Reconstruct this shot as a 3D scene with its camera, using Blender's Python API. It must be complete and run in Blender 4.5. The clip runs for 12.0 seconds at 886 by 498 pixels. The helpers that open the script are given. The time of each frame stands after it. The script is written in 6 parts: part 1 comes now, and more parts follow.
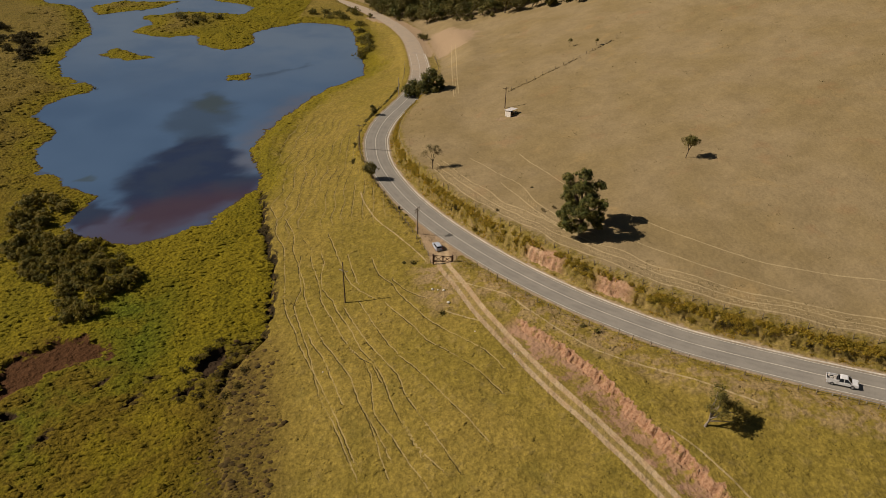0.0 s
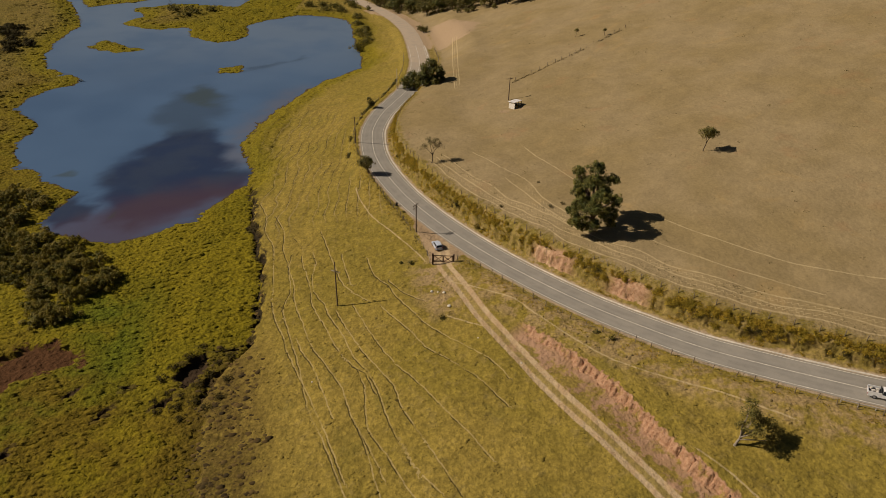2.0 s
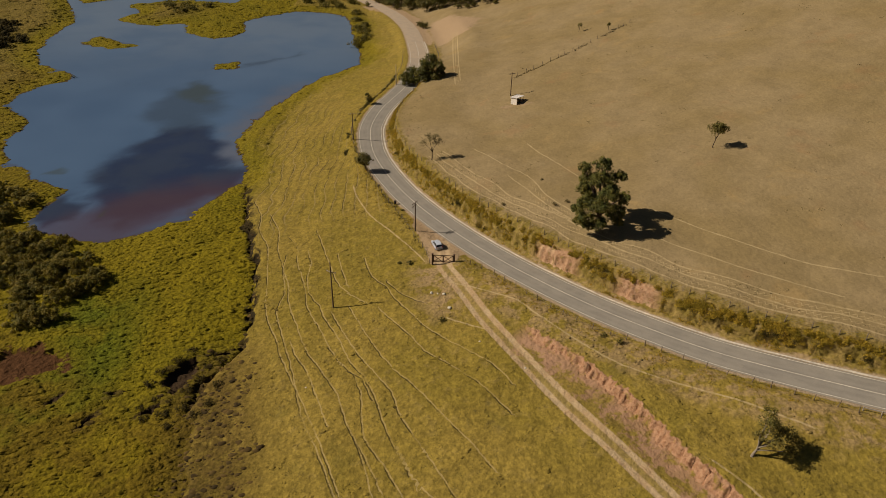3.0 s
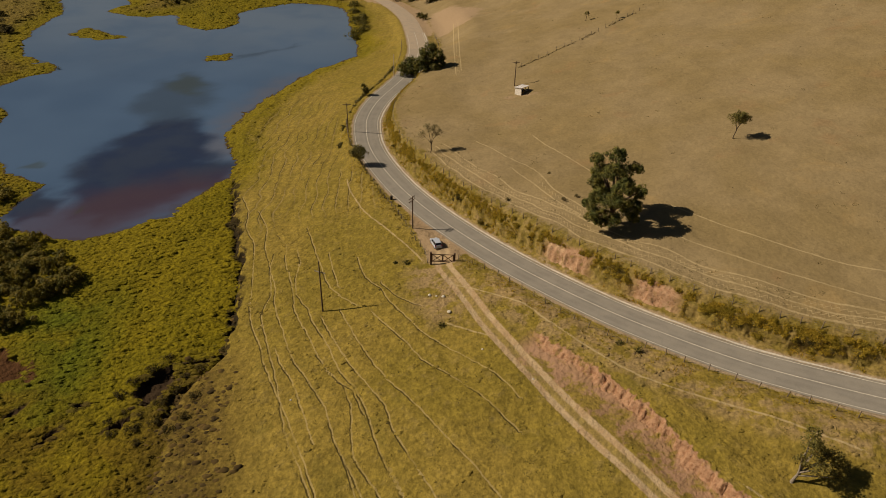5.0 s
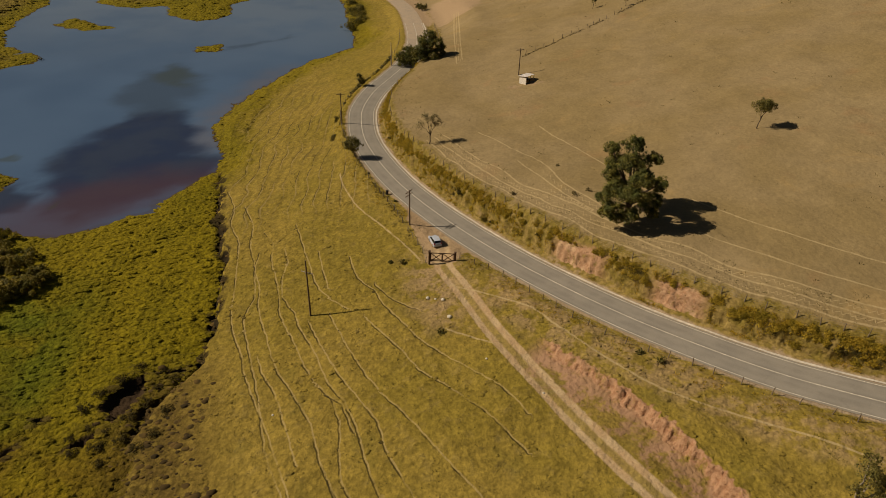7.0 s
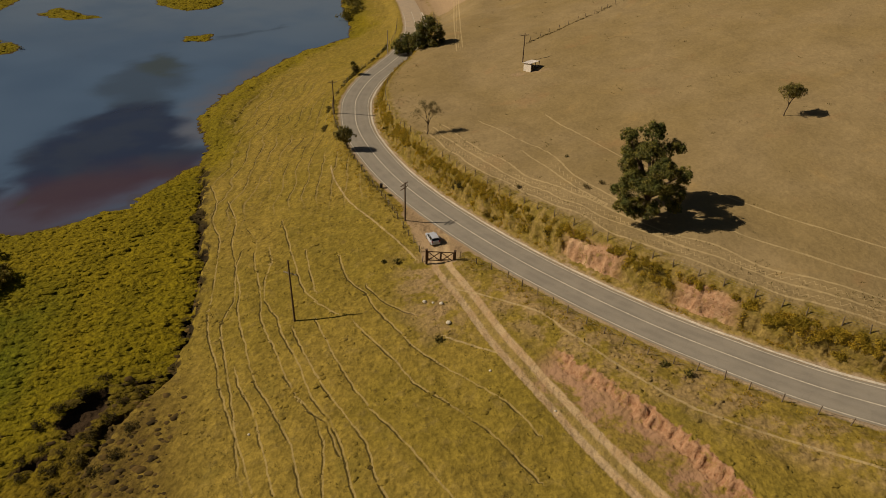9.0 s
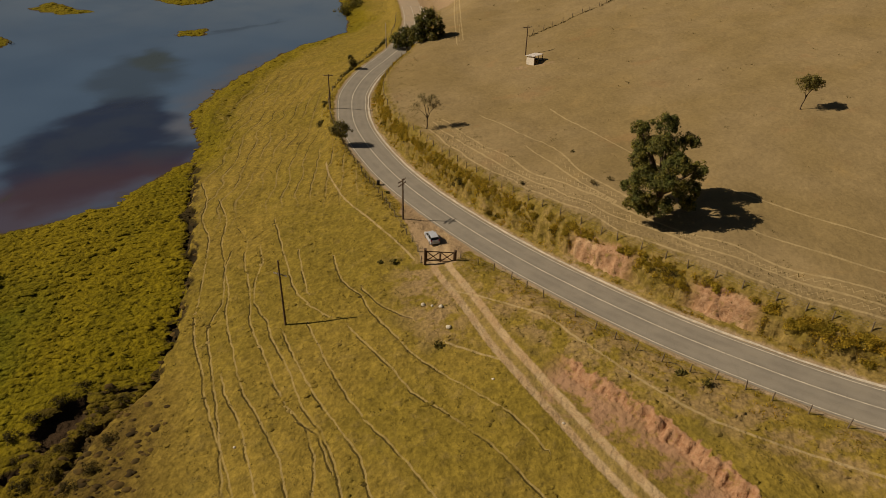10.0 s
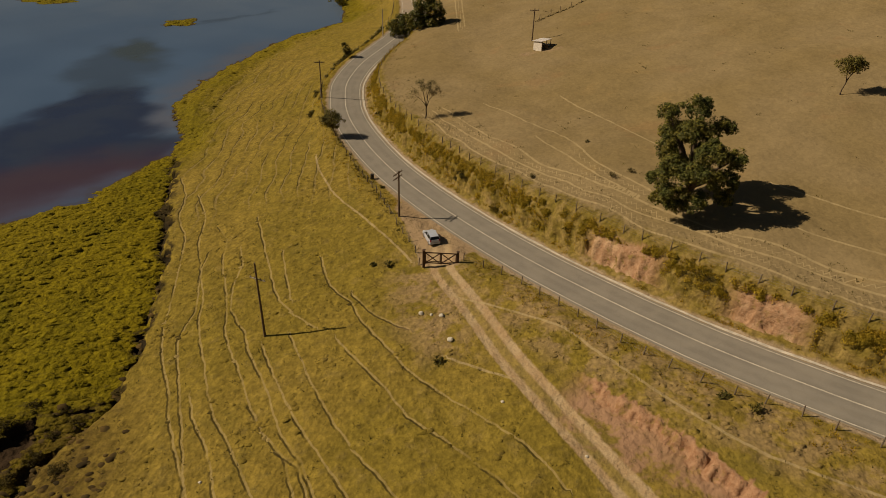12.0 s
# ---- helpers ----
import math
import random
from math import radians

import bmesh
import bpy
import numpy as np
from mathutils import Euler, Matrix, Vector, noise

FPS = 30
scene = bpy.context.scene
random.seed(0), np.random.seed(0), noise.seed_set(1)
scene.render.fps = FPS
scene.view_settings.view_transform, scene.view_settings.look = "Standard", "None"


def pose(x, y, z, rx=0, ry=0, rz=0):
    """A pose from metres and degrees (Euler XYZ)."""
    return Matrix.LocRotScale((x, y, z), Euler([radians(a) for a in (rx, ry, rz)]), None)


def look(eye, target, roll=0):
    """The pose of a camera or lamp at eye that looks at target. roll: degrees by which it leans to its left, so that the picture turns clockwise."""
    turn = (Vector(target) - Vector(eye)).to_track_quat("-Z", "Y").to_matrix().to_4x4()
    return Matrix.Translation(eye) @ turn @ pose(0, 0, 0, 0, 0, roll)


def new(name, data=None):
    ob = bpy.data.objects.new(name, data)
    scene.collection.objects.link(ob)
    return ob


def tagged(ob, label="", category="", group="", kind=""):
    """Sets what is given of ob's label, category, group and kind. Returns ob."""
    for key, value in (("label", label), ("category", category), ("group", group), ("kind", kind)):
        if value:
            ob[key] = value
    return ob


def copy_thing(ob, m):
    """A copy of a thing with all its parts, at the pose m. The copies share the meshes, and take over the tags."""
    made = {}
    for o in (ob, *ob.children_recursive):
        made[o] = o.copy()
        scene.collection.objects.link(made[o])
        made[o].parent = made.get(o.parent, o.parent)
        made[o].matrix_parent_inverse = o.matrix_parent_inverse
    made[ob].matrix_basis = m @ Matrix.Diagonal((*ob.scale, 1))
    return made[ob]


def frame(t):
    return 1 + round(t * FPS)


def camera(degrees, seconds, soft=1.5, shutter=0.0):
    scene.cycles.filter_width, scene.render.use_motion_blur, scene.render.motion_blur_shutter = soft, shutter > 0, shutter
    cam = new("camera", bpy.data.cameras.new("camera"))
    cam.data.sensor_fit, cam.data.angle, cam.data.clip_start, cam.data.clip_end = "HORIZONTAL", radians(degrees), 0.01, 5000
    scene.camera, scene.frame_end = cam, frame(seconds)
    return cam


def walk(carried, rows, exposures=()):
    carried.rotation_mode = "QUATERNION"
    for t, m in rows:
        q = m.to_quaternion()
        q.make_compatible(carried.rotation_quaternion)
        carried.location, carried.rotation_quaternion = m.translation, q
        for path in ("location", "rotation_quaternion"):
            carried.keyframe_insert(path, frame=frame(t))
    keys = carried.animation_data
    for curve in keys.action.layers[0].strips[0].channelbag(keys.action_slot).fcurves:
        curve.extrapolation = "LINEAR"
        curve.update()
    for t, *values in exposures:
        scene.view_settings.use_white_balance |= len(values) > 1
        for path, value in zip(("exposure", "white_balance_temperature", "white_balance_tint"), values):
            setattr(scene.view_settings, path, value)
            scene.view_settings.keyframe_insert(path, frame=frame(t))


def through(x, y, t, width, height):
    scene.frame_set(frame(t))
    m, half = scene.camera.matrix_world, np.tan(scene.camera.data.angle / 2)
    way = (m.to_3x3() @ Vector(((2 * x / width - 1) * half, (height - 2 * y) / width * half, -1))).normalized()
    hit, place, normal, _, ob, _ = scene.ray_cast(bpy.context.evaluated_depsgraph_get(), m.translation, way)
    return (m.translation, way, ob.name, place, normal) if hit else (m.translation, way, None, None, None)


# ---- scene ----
cam = camera(65.5, 12.0, soft=0.8)
# the drone's line: one straight, slowly sinking run, pitched down; UNIT scales the run across, DEEP along the view
UNIT, DEEP, EYE, TILT, LEAN = 48.0, 1.496, 105.66, -32.28, -1.6
ROWS = [
    (0.0, 0.0, 0.0, 0.0, 0.0, 0.16, 0.12),
    (0.5, -0.0008, 0.0428, 0.0003, 0.01, 0.14, 0.11),
    (1.0, -0.0012, 0.084, -0.0012, -0.0, 0.16, 0.09),
    (1.5, -0.0015, 0.1261, -0.002, -0.0, 0.15, 0.07),
    (2.0, -0.0013, 0.1673, -0.0034, -0.0, 0.15, 0.06),
    (2.5, -0.0012, 0.2088, -0.0037, 0.01, 0.13, 0.05),
    (3.0, -0.001, 0.2495, -0.0052, 0.02, 0.15, 0.04),
    (5.0, 0.0042, 0.4143, -0.0106, 0.1, 0.14, -0.04),
    (5.5, 0.0035, 0.4555, -0.0121, 0.06, 0.15, -0.06),
    (6.0, 0.0036, 0.4963, -0.0133, 0.06, 0.14, -0.09),
    (6.5, 0.0038, 0.5373, -0.0146, 0.07, 0.14, -0.1),
    (7.0, 0.004, 0.5785, -0.0161, 0.06, 0.13, -0.09),
    (9.0, 0.0087, 0.7428, -0.0185, 0.05, 0.01, -0.12),
    (9.5, 0.0097, 0.7849, -0.0185, 0.05, -0.02, -0.14),
    (10.0, 0.0098, 0.8273, -0.0184, 0.06, -0.03, -0.15),
    (10.5, 0.009, 0.8701, -0.0181, 0.05, -0.02, -0.16),
    (11.0, 0.0083, 0.9132, -0.017, 0.04, -0.04, -0.14),
    (11.5, 0.0078, 0.9566, -0.0162, 0.05, -0.05, -0.12),
    (12.0, 0.0072, 0.9994, -0.0162, 0.05, -0.03, -0.13),
]
EXPOSURES = [(0.0, 0.07, 6300, 14), (3.0, 0.00, 6600, 13), (6.0, -0.08, 7000, 12), (9.0, -0.17, 7250, 12), (12.0, -0.25, 7500, 12)]
walk(cam, [(t, pose(0, 0, EYE, TILT, 0, 0) @ pose(0, 0, 0, 0, LEAN, 0)
            @ pose(UNIT * x, UNIT * DEEP * y, UNIT * z, 90 + pitch / DEEP, roll, yaw / DEEP))
           for t, x, y, z, yaw, pitch, roll in ROWS], EXPOSURES)

# ---- light: clear afternoon, sun from the left ----
SUN_EL, SUN_AZ = 39.0, 174.6          # degrees; azimuth of the sun, counted from +x towards +y
world = bpy.data.worlds.new("world")
scene.world = world
world.use_nodes = True
wt = world.node_tree
sky = wt.nodes.new("ShaderNodeTexSky")
sky.sky_type, sky.sun_disc = "NISHITA", False
sky.sun_elevation, sky.sun_rotation = radians(SUN_EL), radians(90 - SUN_AZ)
wt.links.new(sky.outputs[0], wt.nodes["Background"].inputs[0])
wt.nodes["Background"].inputs[1].default_value = 0.018
sun = new("sun", bpy.data.lights.new("sun", "SUN"))
sun.data.energy, sun.data.angle, sun.data.color = 4.0, radians(0.53), (1.0, 0.89, 0.74)
sa, se = radians(SUN_AZ), radians(SUN_EL)
sun.matrix_world = look((0, 0, 150), Vector((0, 0, 150)) - Vector((math.cos(sa) * math.cos(se), math.sin(sa) * math.cos(se), math.sin(se))))

# ---- plan ----
RELIEF = np.array([
    [-0.6, 2.8, 8.0, 14.4, 21.8, 29.7, 37.5], [-1.3, 2.0, 11.1, 20.0, 27.8, 36.1, 44.4],
    [-3.0, 2.9, 14.7, 25.7, 33.7, 42.4, 51.3], [-4.9, 3.3, 16.8, 27.7, 38.3, 48.3, 58.1],
    [-4.2, 2.9, 17.1, 29.0, 41.4, 53.3, 64.8], [-1.8, 1.2, 15.5, 29.2, 43.3, 57.3, 71.2],
    [-3.0, -0.3, 12.4, 28.1, 44.3, 60.9, 77.5], [-6.1, 0.4, 10.9, 26.6, 45.0, 64.3, 83.7]])
REL_X, REL_Y, REL_STEP = -100.0, 50.0, 50.0
ROAD = [(173.6, 56.5), (127.7, 71.8), (102.1, 81), (78.6, 91.1), (65.2, 97.3), (48.8, 105.9), (37, 114.5), (26.5, 123.9), (15.3, 136.3),
        (6.3, 147.9), (-2, 160.4), (-9.5, 173.8), (-16.1, 187.9), (-21.2, 202.1), (-23.6, 214.8), (-24.1, 225), (-22.2, 237.8), (-18, 250.3),
        (-14.3, 262), (-12.2, 277), (-12, 294), (-14.6, 322), (-19, 356), (-25.5, 384), (-34.3, 409), (-45, 433), (-57, 458), (-71, 482),
        (-100, 525), (-150, 600)]
ROAD_HALF = 3.9
LAKE = [(-111, 172.2), (-101.2, 167), (-92, 166.2), (-82.4, 168.9), (-74.5, 177.4), (-68, 187.5), (-63.6, 198), (-62.2, 209.2),
        (-68.5, 223.7), (-70.9, 234.9), (-69.4, 246.7), (-68, 260.1), (-62.2, 277.6), (-60.2, 286), (-51.7, 303.5), (-41.9, 317.9),
        (-39.6, 329.1), (-43.9, 347.2), (-49.1, 372.2), (-53.1, 394.6), (-60.9, 409.9), (-82.7, 416.8), (-96.8, 407.6),
        (-109.4, 391.5), (-104.9, 367.1), (-115.8, 357.7), (-132.7, 366.7), (-138.8, 384), (-152.4, 378.1), (-175.7, 386.3)]
LAKE += [(-170.1, 405.3), (-182.3, 420), (-161.3, 433.4), (-137, 433.1), (-125.4, 431.5), (-128.6, 454.9), (-156.8, 470), (-190, 520),
         (-240, 560), (-300, 520), (-259.7, 452.8), (-234, 440.2), (-208.8, 404), (-197.8, 382.9), (-194.9, 353.6), (-189.3, 330),
         (-178, 309.4), (-156.4, 293.2), (-165.1, 280.3), (-165.4, 260.7), (-149.8, 244.2), (-147.9, 226), (-139, 212.5),
         (-128.7, 205.3), (-127.3, 200.4), (-112.1, 193.4), (-114.1, 180.5)]
ISLES = [[(-174.1, 342.6), (-172, 354.7), (-160.1, 346.7), (-147.9, 341), (-158, 334.5)],
         [(-104.1, 316.2), (-94.3, 319.5), (-93.3, 311.3), (-100.8, 309.1)],
         [(-222.9, 441.4), (-208, 458.6), (-185.8, 458), (-174.6, 462.4), (-182.2, 442.9), (-195.7, 432.6), (-210.4, 422.5)]]
CLIFF = [(-35, 60), (-37.5, 78), (-41.9, 92), (-44.5, 104), (-46.2, 111.5), (-42.6, 116), (-40.6, 122.5), (-40.8, 129.2), (-42.8, 140.5),
         (-45.2, 152), (-50, 166), (-54.5, 182), (-59.5, 198), (-63, 212), (-70, 228), (-75, 245)]
TRACK = [(-0.2, 147.5), (0.0, 142), (0.3, 138.2), (2.8, 132.6), (5.8, 126.2), (9.1, 119), (12.5, 112.6), (16.4, 105.4), (20.1, 99), (23.6, 93.6), (27.6, 87.6), (31.5, 81.8), (35, 76), (40, 67), (48, 52)]
SCAR = [(15.2, 117.6), (17.8, 114.3), (19.6, 111.6), (21.5, 109.6), (23.7, 107.4), (25.9, 104.6), (29, 100.2), (32.5, 94.6), (36, 88), (39.8, 81.5), (43.8, 75.5), (48.4, 68)]
TRAILS = [[(2.3, 132), (10, 127.6), (14.8, 124.2), (20.2, 116.4), (25.3, 109.7), (31.1, 104), (37.9, 100.2), (41, 98.6), (46, 95.6), (56, 89)],
          [(-4.2, 141.8), (-8.5, 149.3), (-12.6, 155.6), (-18.2, 164.7), (-23.3, 176.7), (-25, 183)],
          [(45.5, 146), (49.7, 141.5), (55.8, 134.5), (61.6, 129), (72, 122), (90, 115)],
          [(1.5, 121.5), (8, 117.5)], [(40, 84), (44, 79), (50, 70)],
          [(15.6, 169.6), (19.3, 161.6), (23, 152.3), (27.3, 145.8)],
          [(44, 134.4), (48.6, 130), (53.5, 125.7), (58.2, 122.1), (70, 114.5)], [(22, 187), (24.4, 181.1), (28.6, 173.5), (33, 163.5), (38, 154)], [(7.8, 188.2), (14.3, 176.7), (20.4, 168.6), (23.7, 156.2), (29, 147)],
          [(1.7, 325), (1.7, 299), (1.8, 269), (2.5, 243)], [(3.4, 325), (3.6, 297), (3.7, 268), (4.2, 246)]]
# cattle steps worn into the slope
STEPS = [[(-53.4, 185.7), (-49.5, 177), (-47.7, 168.1), (-43.5, 159.5), (-41.8, 151.2), (-39.8, 142.8), (-38.5, 135.5), (-36.4, 129), (-33.3, 122.9), (-31.7, 118.4), (-29, 112.9), (-25.4, 106.2), (-20, 95), (-15, 84)],
         [(-46.5, 176), (-42.2, 166.4), (-40.5, 157.3), (-38.2, 151.5), (-36.2, 144), (-34.7, 137.6), (-35.4, 132.2), (-32.7, 125.1), (-30.7, 119.6), (-27.7, 112.1), (-24, 101), (-19.6, 92.2), (-14.2, 80.5)],
         [(-37.5, 153.8), (-37.4, 148.9), (-34.3, 140.4), (-33.4, 135.4), (-30.4, 127.8), (-27.7, 121.2), (-25.6, 116.8), (-23, 113.2), (-20.7, 109.4), (-18.3, 105.4), (-15.2, 97), (-12.3, 92), (-8.5, 84)]]
STEPS += [[(-38.5, 162.2), (-35.5, 157.1), (-34.3, 150.4), (-32.1, 144.1), (-29.6, 136.4), (-28.8, 132.5), (-27.1, 128.8), (-24.2, 123.5), (-21.7, 118.1), (-19.2, 113.9), (-15.8, 109.9), (-13.9, 104.8), (-12.3, 94.9), (-8.5, 89), (-6.1, 84.5), (-0.5, 75.5)],
          [(-32.3, 153.5), (-30.6, 148.7), (-30.6, 143.7), (-29.2, 137.2), (-25.9, 131.9), (-24.1, 127.3), (-21.1, 122.2), (-19, 117.6), (-17.1, 113.5), (-13.8, 109), (-11.6, 104.6), (-9.5, 98), (-6.5, 91), (-3, 84)],
          [(-31.6, 162.7), (-28.3, 153.4), (-25.1, 144.3), (-22.3, 137.4), (-19.7, 133.9), (-16.1, 130.5)],
          [(-22.7, 128.6), (-20.3, 123.5), (-17.7, 118.7), (-15.3, 114.5), (-12.6, 110.5), (-8.3, 104.2), (-6.6, 99), (-4, 94), (0, 87), (4, 80)]]
STEPS += [[(-19.1, 129.5), (-16.6, 124.2), (-14.8, 120.3), (-12.1, 115.8), (-8.9, 110.6), (-3.8, 104.2), (0.5, 98), (5, 92), (9, 86)],
          [(-17.8, 146.5), (-15.3, 138.9), (-12, 134.8), (-9.7, 129.8), (-6.4, 125.2), (-4, 121.1), (0.7, 116.3), (5, 112.5), (9, 108.5), (12.5, 103)],
          [(-12.7, 127.3), (-8.8, 122), (-5.8, 118), (-3.1, 113.8), (0.8, 110.4), (4, 107), (8, 102.5), (12, 97)],
          [(-29.8, 120.9), (-28.3, 117.2), (-25.2, 112.4), (-22.3, 105.9), (-19, 98)],
          [(-14.1, 95.2), (-11.7, 89.4), (-10.2, 84.1), (-8.5, 79.9)], [(-6.6, 92.3), (-3.5, 85.8), (0.7, 80.6)], [(-24.5, 150), (-22.5, 143), (-20.5, 137)],
          [(-16.9, 110.9), (-14, 108.5), (-11.7, 103.1)], [(-11.7, 136.1), (-8.2, 130.8), (-3.7, 127.4)]]
MUD = [(-97.3, 114.3), (-91.6, 118), (-87.9, 123.3), (-78.3, 122.5), (-74, 116), (-82.3, 113.9), (-87.7, 105.7), (-92, 100)]
POOL = [(-54.2, 112.8), (-53.3, 116.1), (-49.6, 120.6), (-47.9, 120.7), (-47.6, 116.4), (-49.6, 110)]
HOLLOWS = [(-53.2, 105.9, 2.4, 0.9, 40), (-62.1, 110.3, 1.2, 0.8, 20), (-72.4, 108, 1.9, 0.7, 60), (-64, 103.2, 2.6, 0.8, 62), (-76.8, 92.2, 2.6, 0.9, 80), (-87.4, 98, 2.4, 1.4, 0), (-44, 122, 1.6, 0.6, 30)]


def spline(points, step):
    """Catmull-Rom through the points, resampled about every step metres."""
    p = [np.array(q, float) for q in points]
    p = [2 * p[0] - p[1]] + p + [2 * p[-1] - p[-2]]
    out = []
    for a, b, c, d in zip(p, p[1:], p[2:], p[3:]):
        n = max(1, int(np.linalg.norm(c - b) / step))
        for i in range(n):
            t = i / n
            out.append(0.5 * (2 * b + (c - a) * t + (2 * a - 5 * b + 4 * c - d) * t * t + (3 * b - a - 3 * c + d) * t ** 3))
    return np.array(out + [p[-2]])


def line_dist(x, y, line):
    """Signed distance to a polyline (positive to its left as it runs) and the index along it."""
    best, sign, at = np.full(x.shape, 1e18), np.ones(x.shape), np.zeros(x.shape)
    for i, (a, b) in enumerate(zip(line[:-1], line[1:])):
        d = b - a
        t = np.clip(((x - a[0]) * d[0] + (y - a[1]) * d[1]) / (d @ d), 0, 1)
        ex, ey = x - a[0] - t * d[0], y - a[1] - t * d[1]
        q = ex * ex + ey * ey
        m = q < best
        best = np.where(m, q, best)
        sign = np.where(m, np.sign(d[0] * ey - d[1] * ex) + 1e-9, sign)
        at = np.where(m, i + t, at)
    return np.sqrt(best) * np.sign(sign), at


def poly_dist(x, y, poly):
    """Distance to a closed outline, positive inside."""
    pts = np.array(list(poly) + [poly[0]], float)
    d, _ = line_dist(x, y, pts)
    inside = np.zeros(x.shape, bool)
    for a, b in zip(pts[:-1], pts[1:]):
        if a[1] != b[1]:
            inside ^= ((a[1] > y) != (b[1] > y)) & (x < (b[0] - a[0]) * (y - a[1]) / (b[1] - a[1]) + a[0])
    return np.where(inside, 1, -1) * np.abs(d)


def step(a, b, v):
    t = np.clip((v - a) / (b - a), 0, 1)
    return t * t * (3 - 2 * t)


def wob(x, y, size, seed):
    """Cheap smooth noise in -1..1 for arrays: a sum of tilted sine waves."""
    r = np.random.RandomState(seed)
    out = 0
    for i in range(7):
        a, f, p = r.uniform(0, 6.283), r.uniform(0.55, 1.9) * 6.283 / size, r.uniform(0, 6.283)
        out = out + np.sin((x * math.cos(a) + y * math.sin(a)) * f + p + 1.3 * np.sin((y * math.cos(a) - x * math.sin(a)) * f * 0.6 + p * 2))
    return out / 4.2


def relief(x, y):
    ny, nx = RELIEF.shape
    gx, gy = np.clip((x - REL_X) / REL_STEP, 0, nx - 1.0001), np.clip((y - REL_Y) / REL_STEP, 0, ny - 1.0001)
    ix, iy = gx.astype(int), gy.astype(int)
    out = 0
    for i, wx in enumerate(cubic(gx - ix)):
        for j, wy in enumerate(cubic(gy - iy)):
            out = out + wx * wy * RELIEF[np.clip(iy + j - 1, 0, ny - 1), np.clip(ix + i - 1, 0, nx - 1)]
    return out


def cubic(t):
    return (-.5 * t + t * t - .5 * t ** 3, 1 - 2.5 * t * t + 1.5 * t ** 3, .5 * t + 2 * t * t - 1.5 * t ** 3, -.5 * t * t + .5 * t ** 3)


ROAD_LINE = spline(ROAD, 4.0)
rz = relief(ROAD_LINE[:, 0], ROAD_LINE[:, 1])
ROAD_Z = np.convolve(np.pad(rz, 6, mode="edge"), np.ones(13) / 13, mode="valid") - 1.8 * (1 - np.clip((ROAD_LINE[:, 1] - 175) / 45, 0, 1))
LAKE_LINE = spline(LAKE + [LAKE[0]], 5.0)[:-1]
CLIFF_LINE, TRACK_LINE, SCAR_LINE = spline(CLIFF, 3.0), spline(TRACK, 3.0), spline(SCAR, 3.0)
TRAIL_LINES = [spline(t, 3.0) for t in TRAILS]
STEP_LINES = [spline(t, 3.0) for t in STEPS]
STEP_SETS = ((0, 2, 6, 8, 13), (1, 3, 7, 15), (10, 4, 9, 5, 11, 12), (14,))   # neighbours never share a set


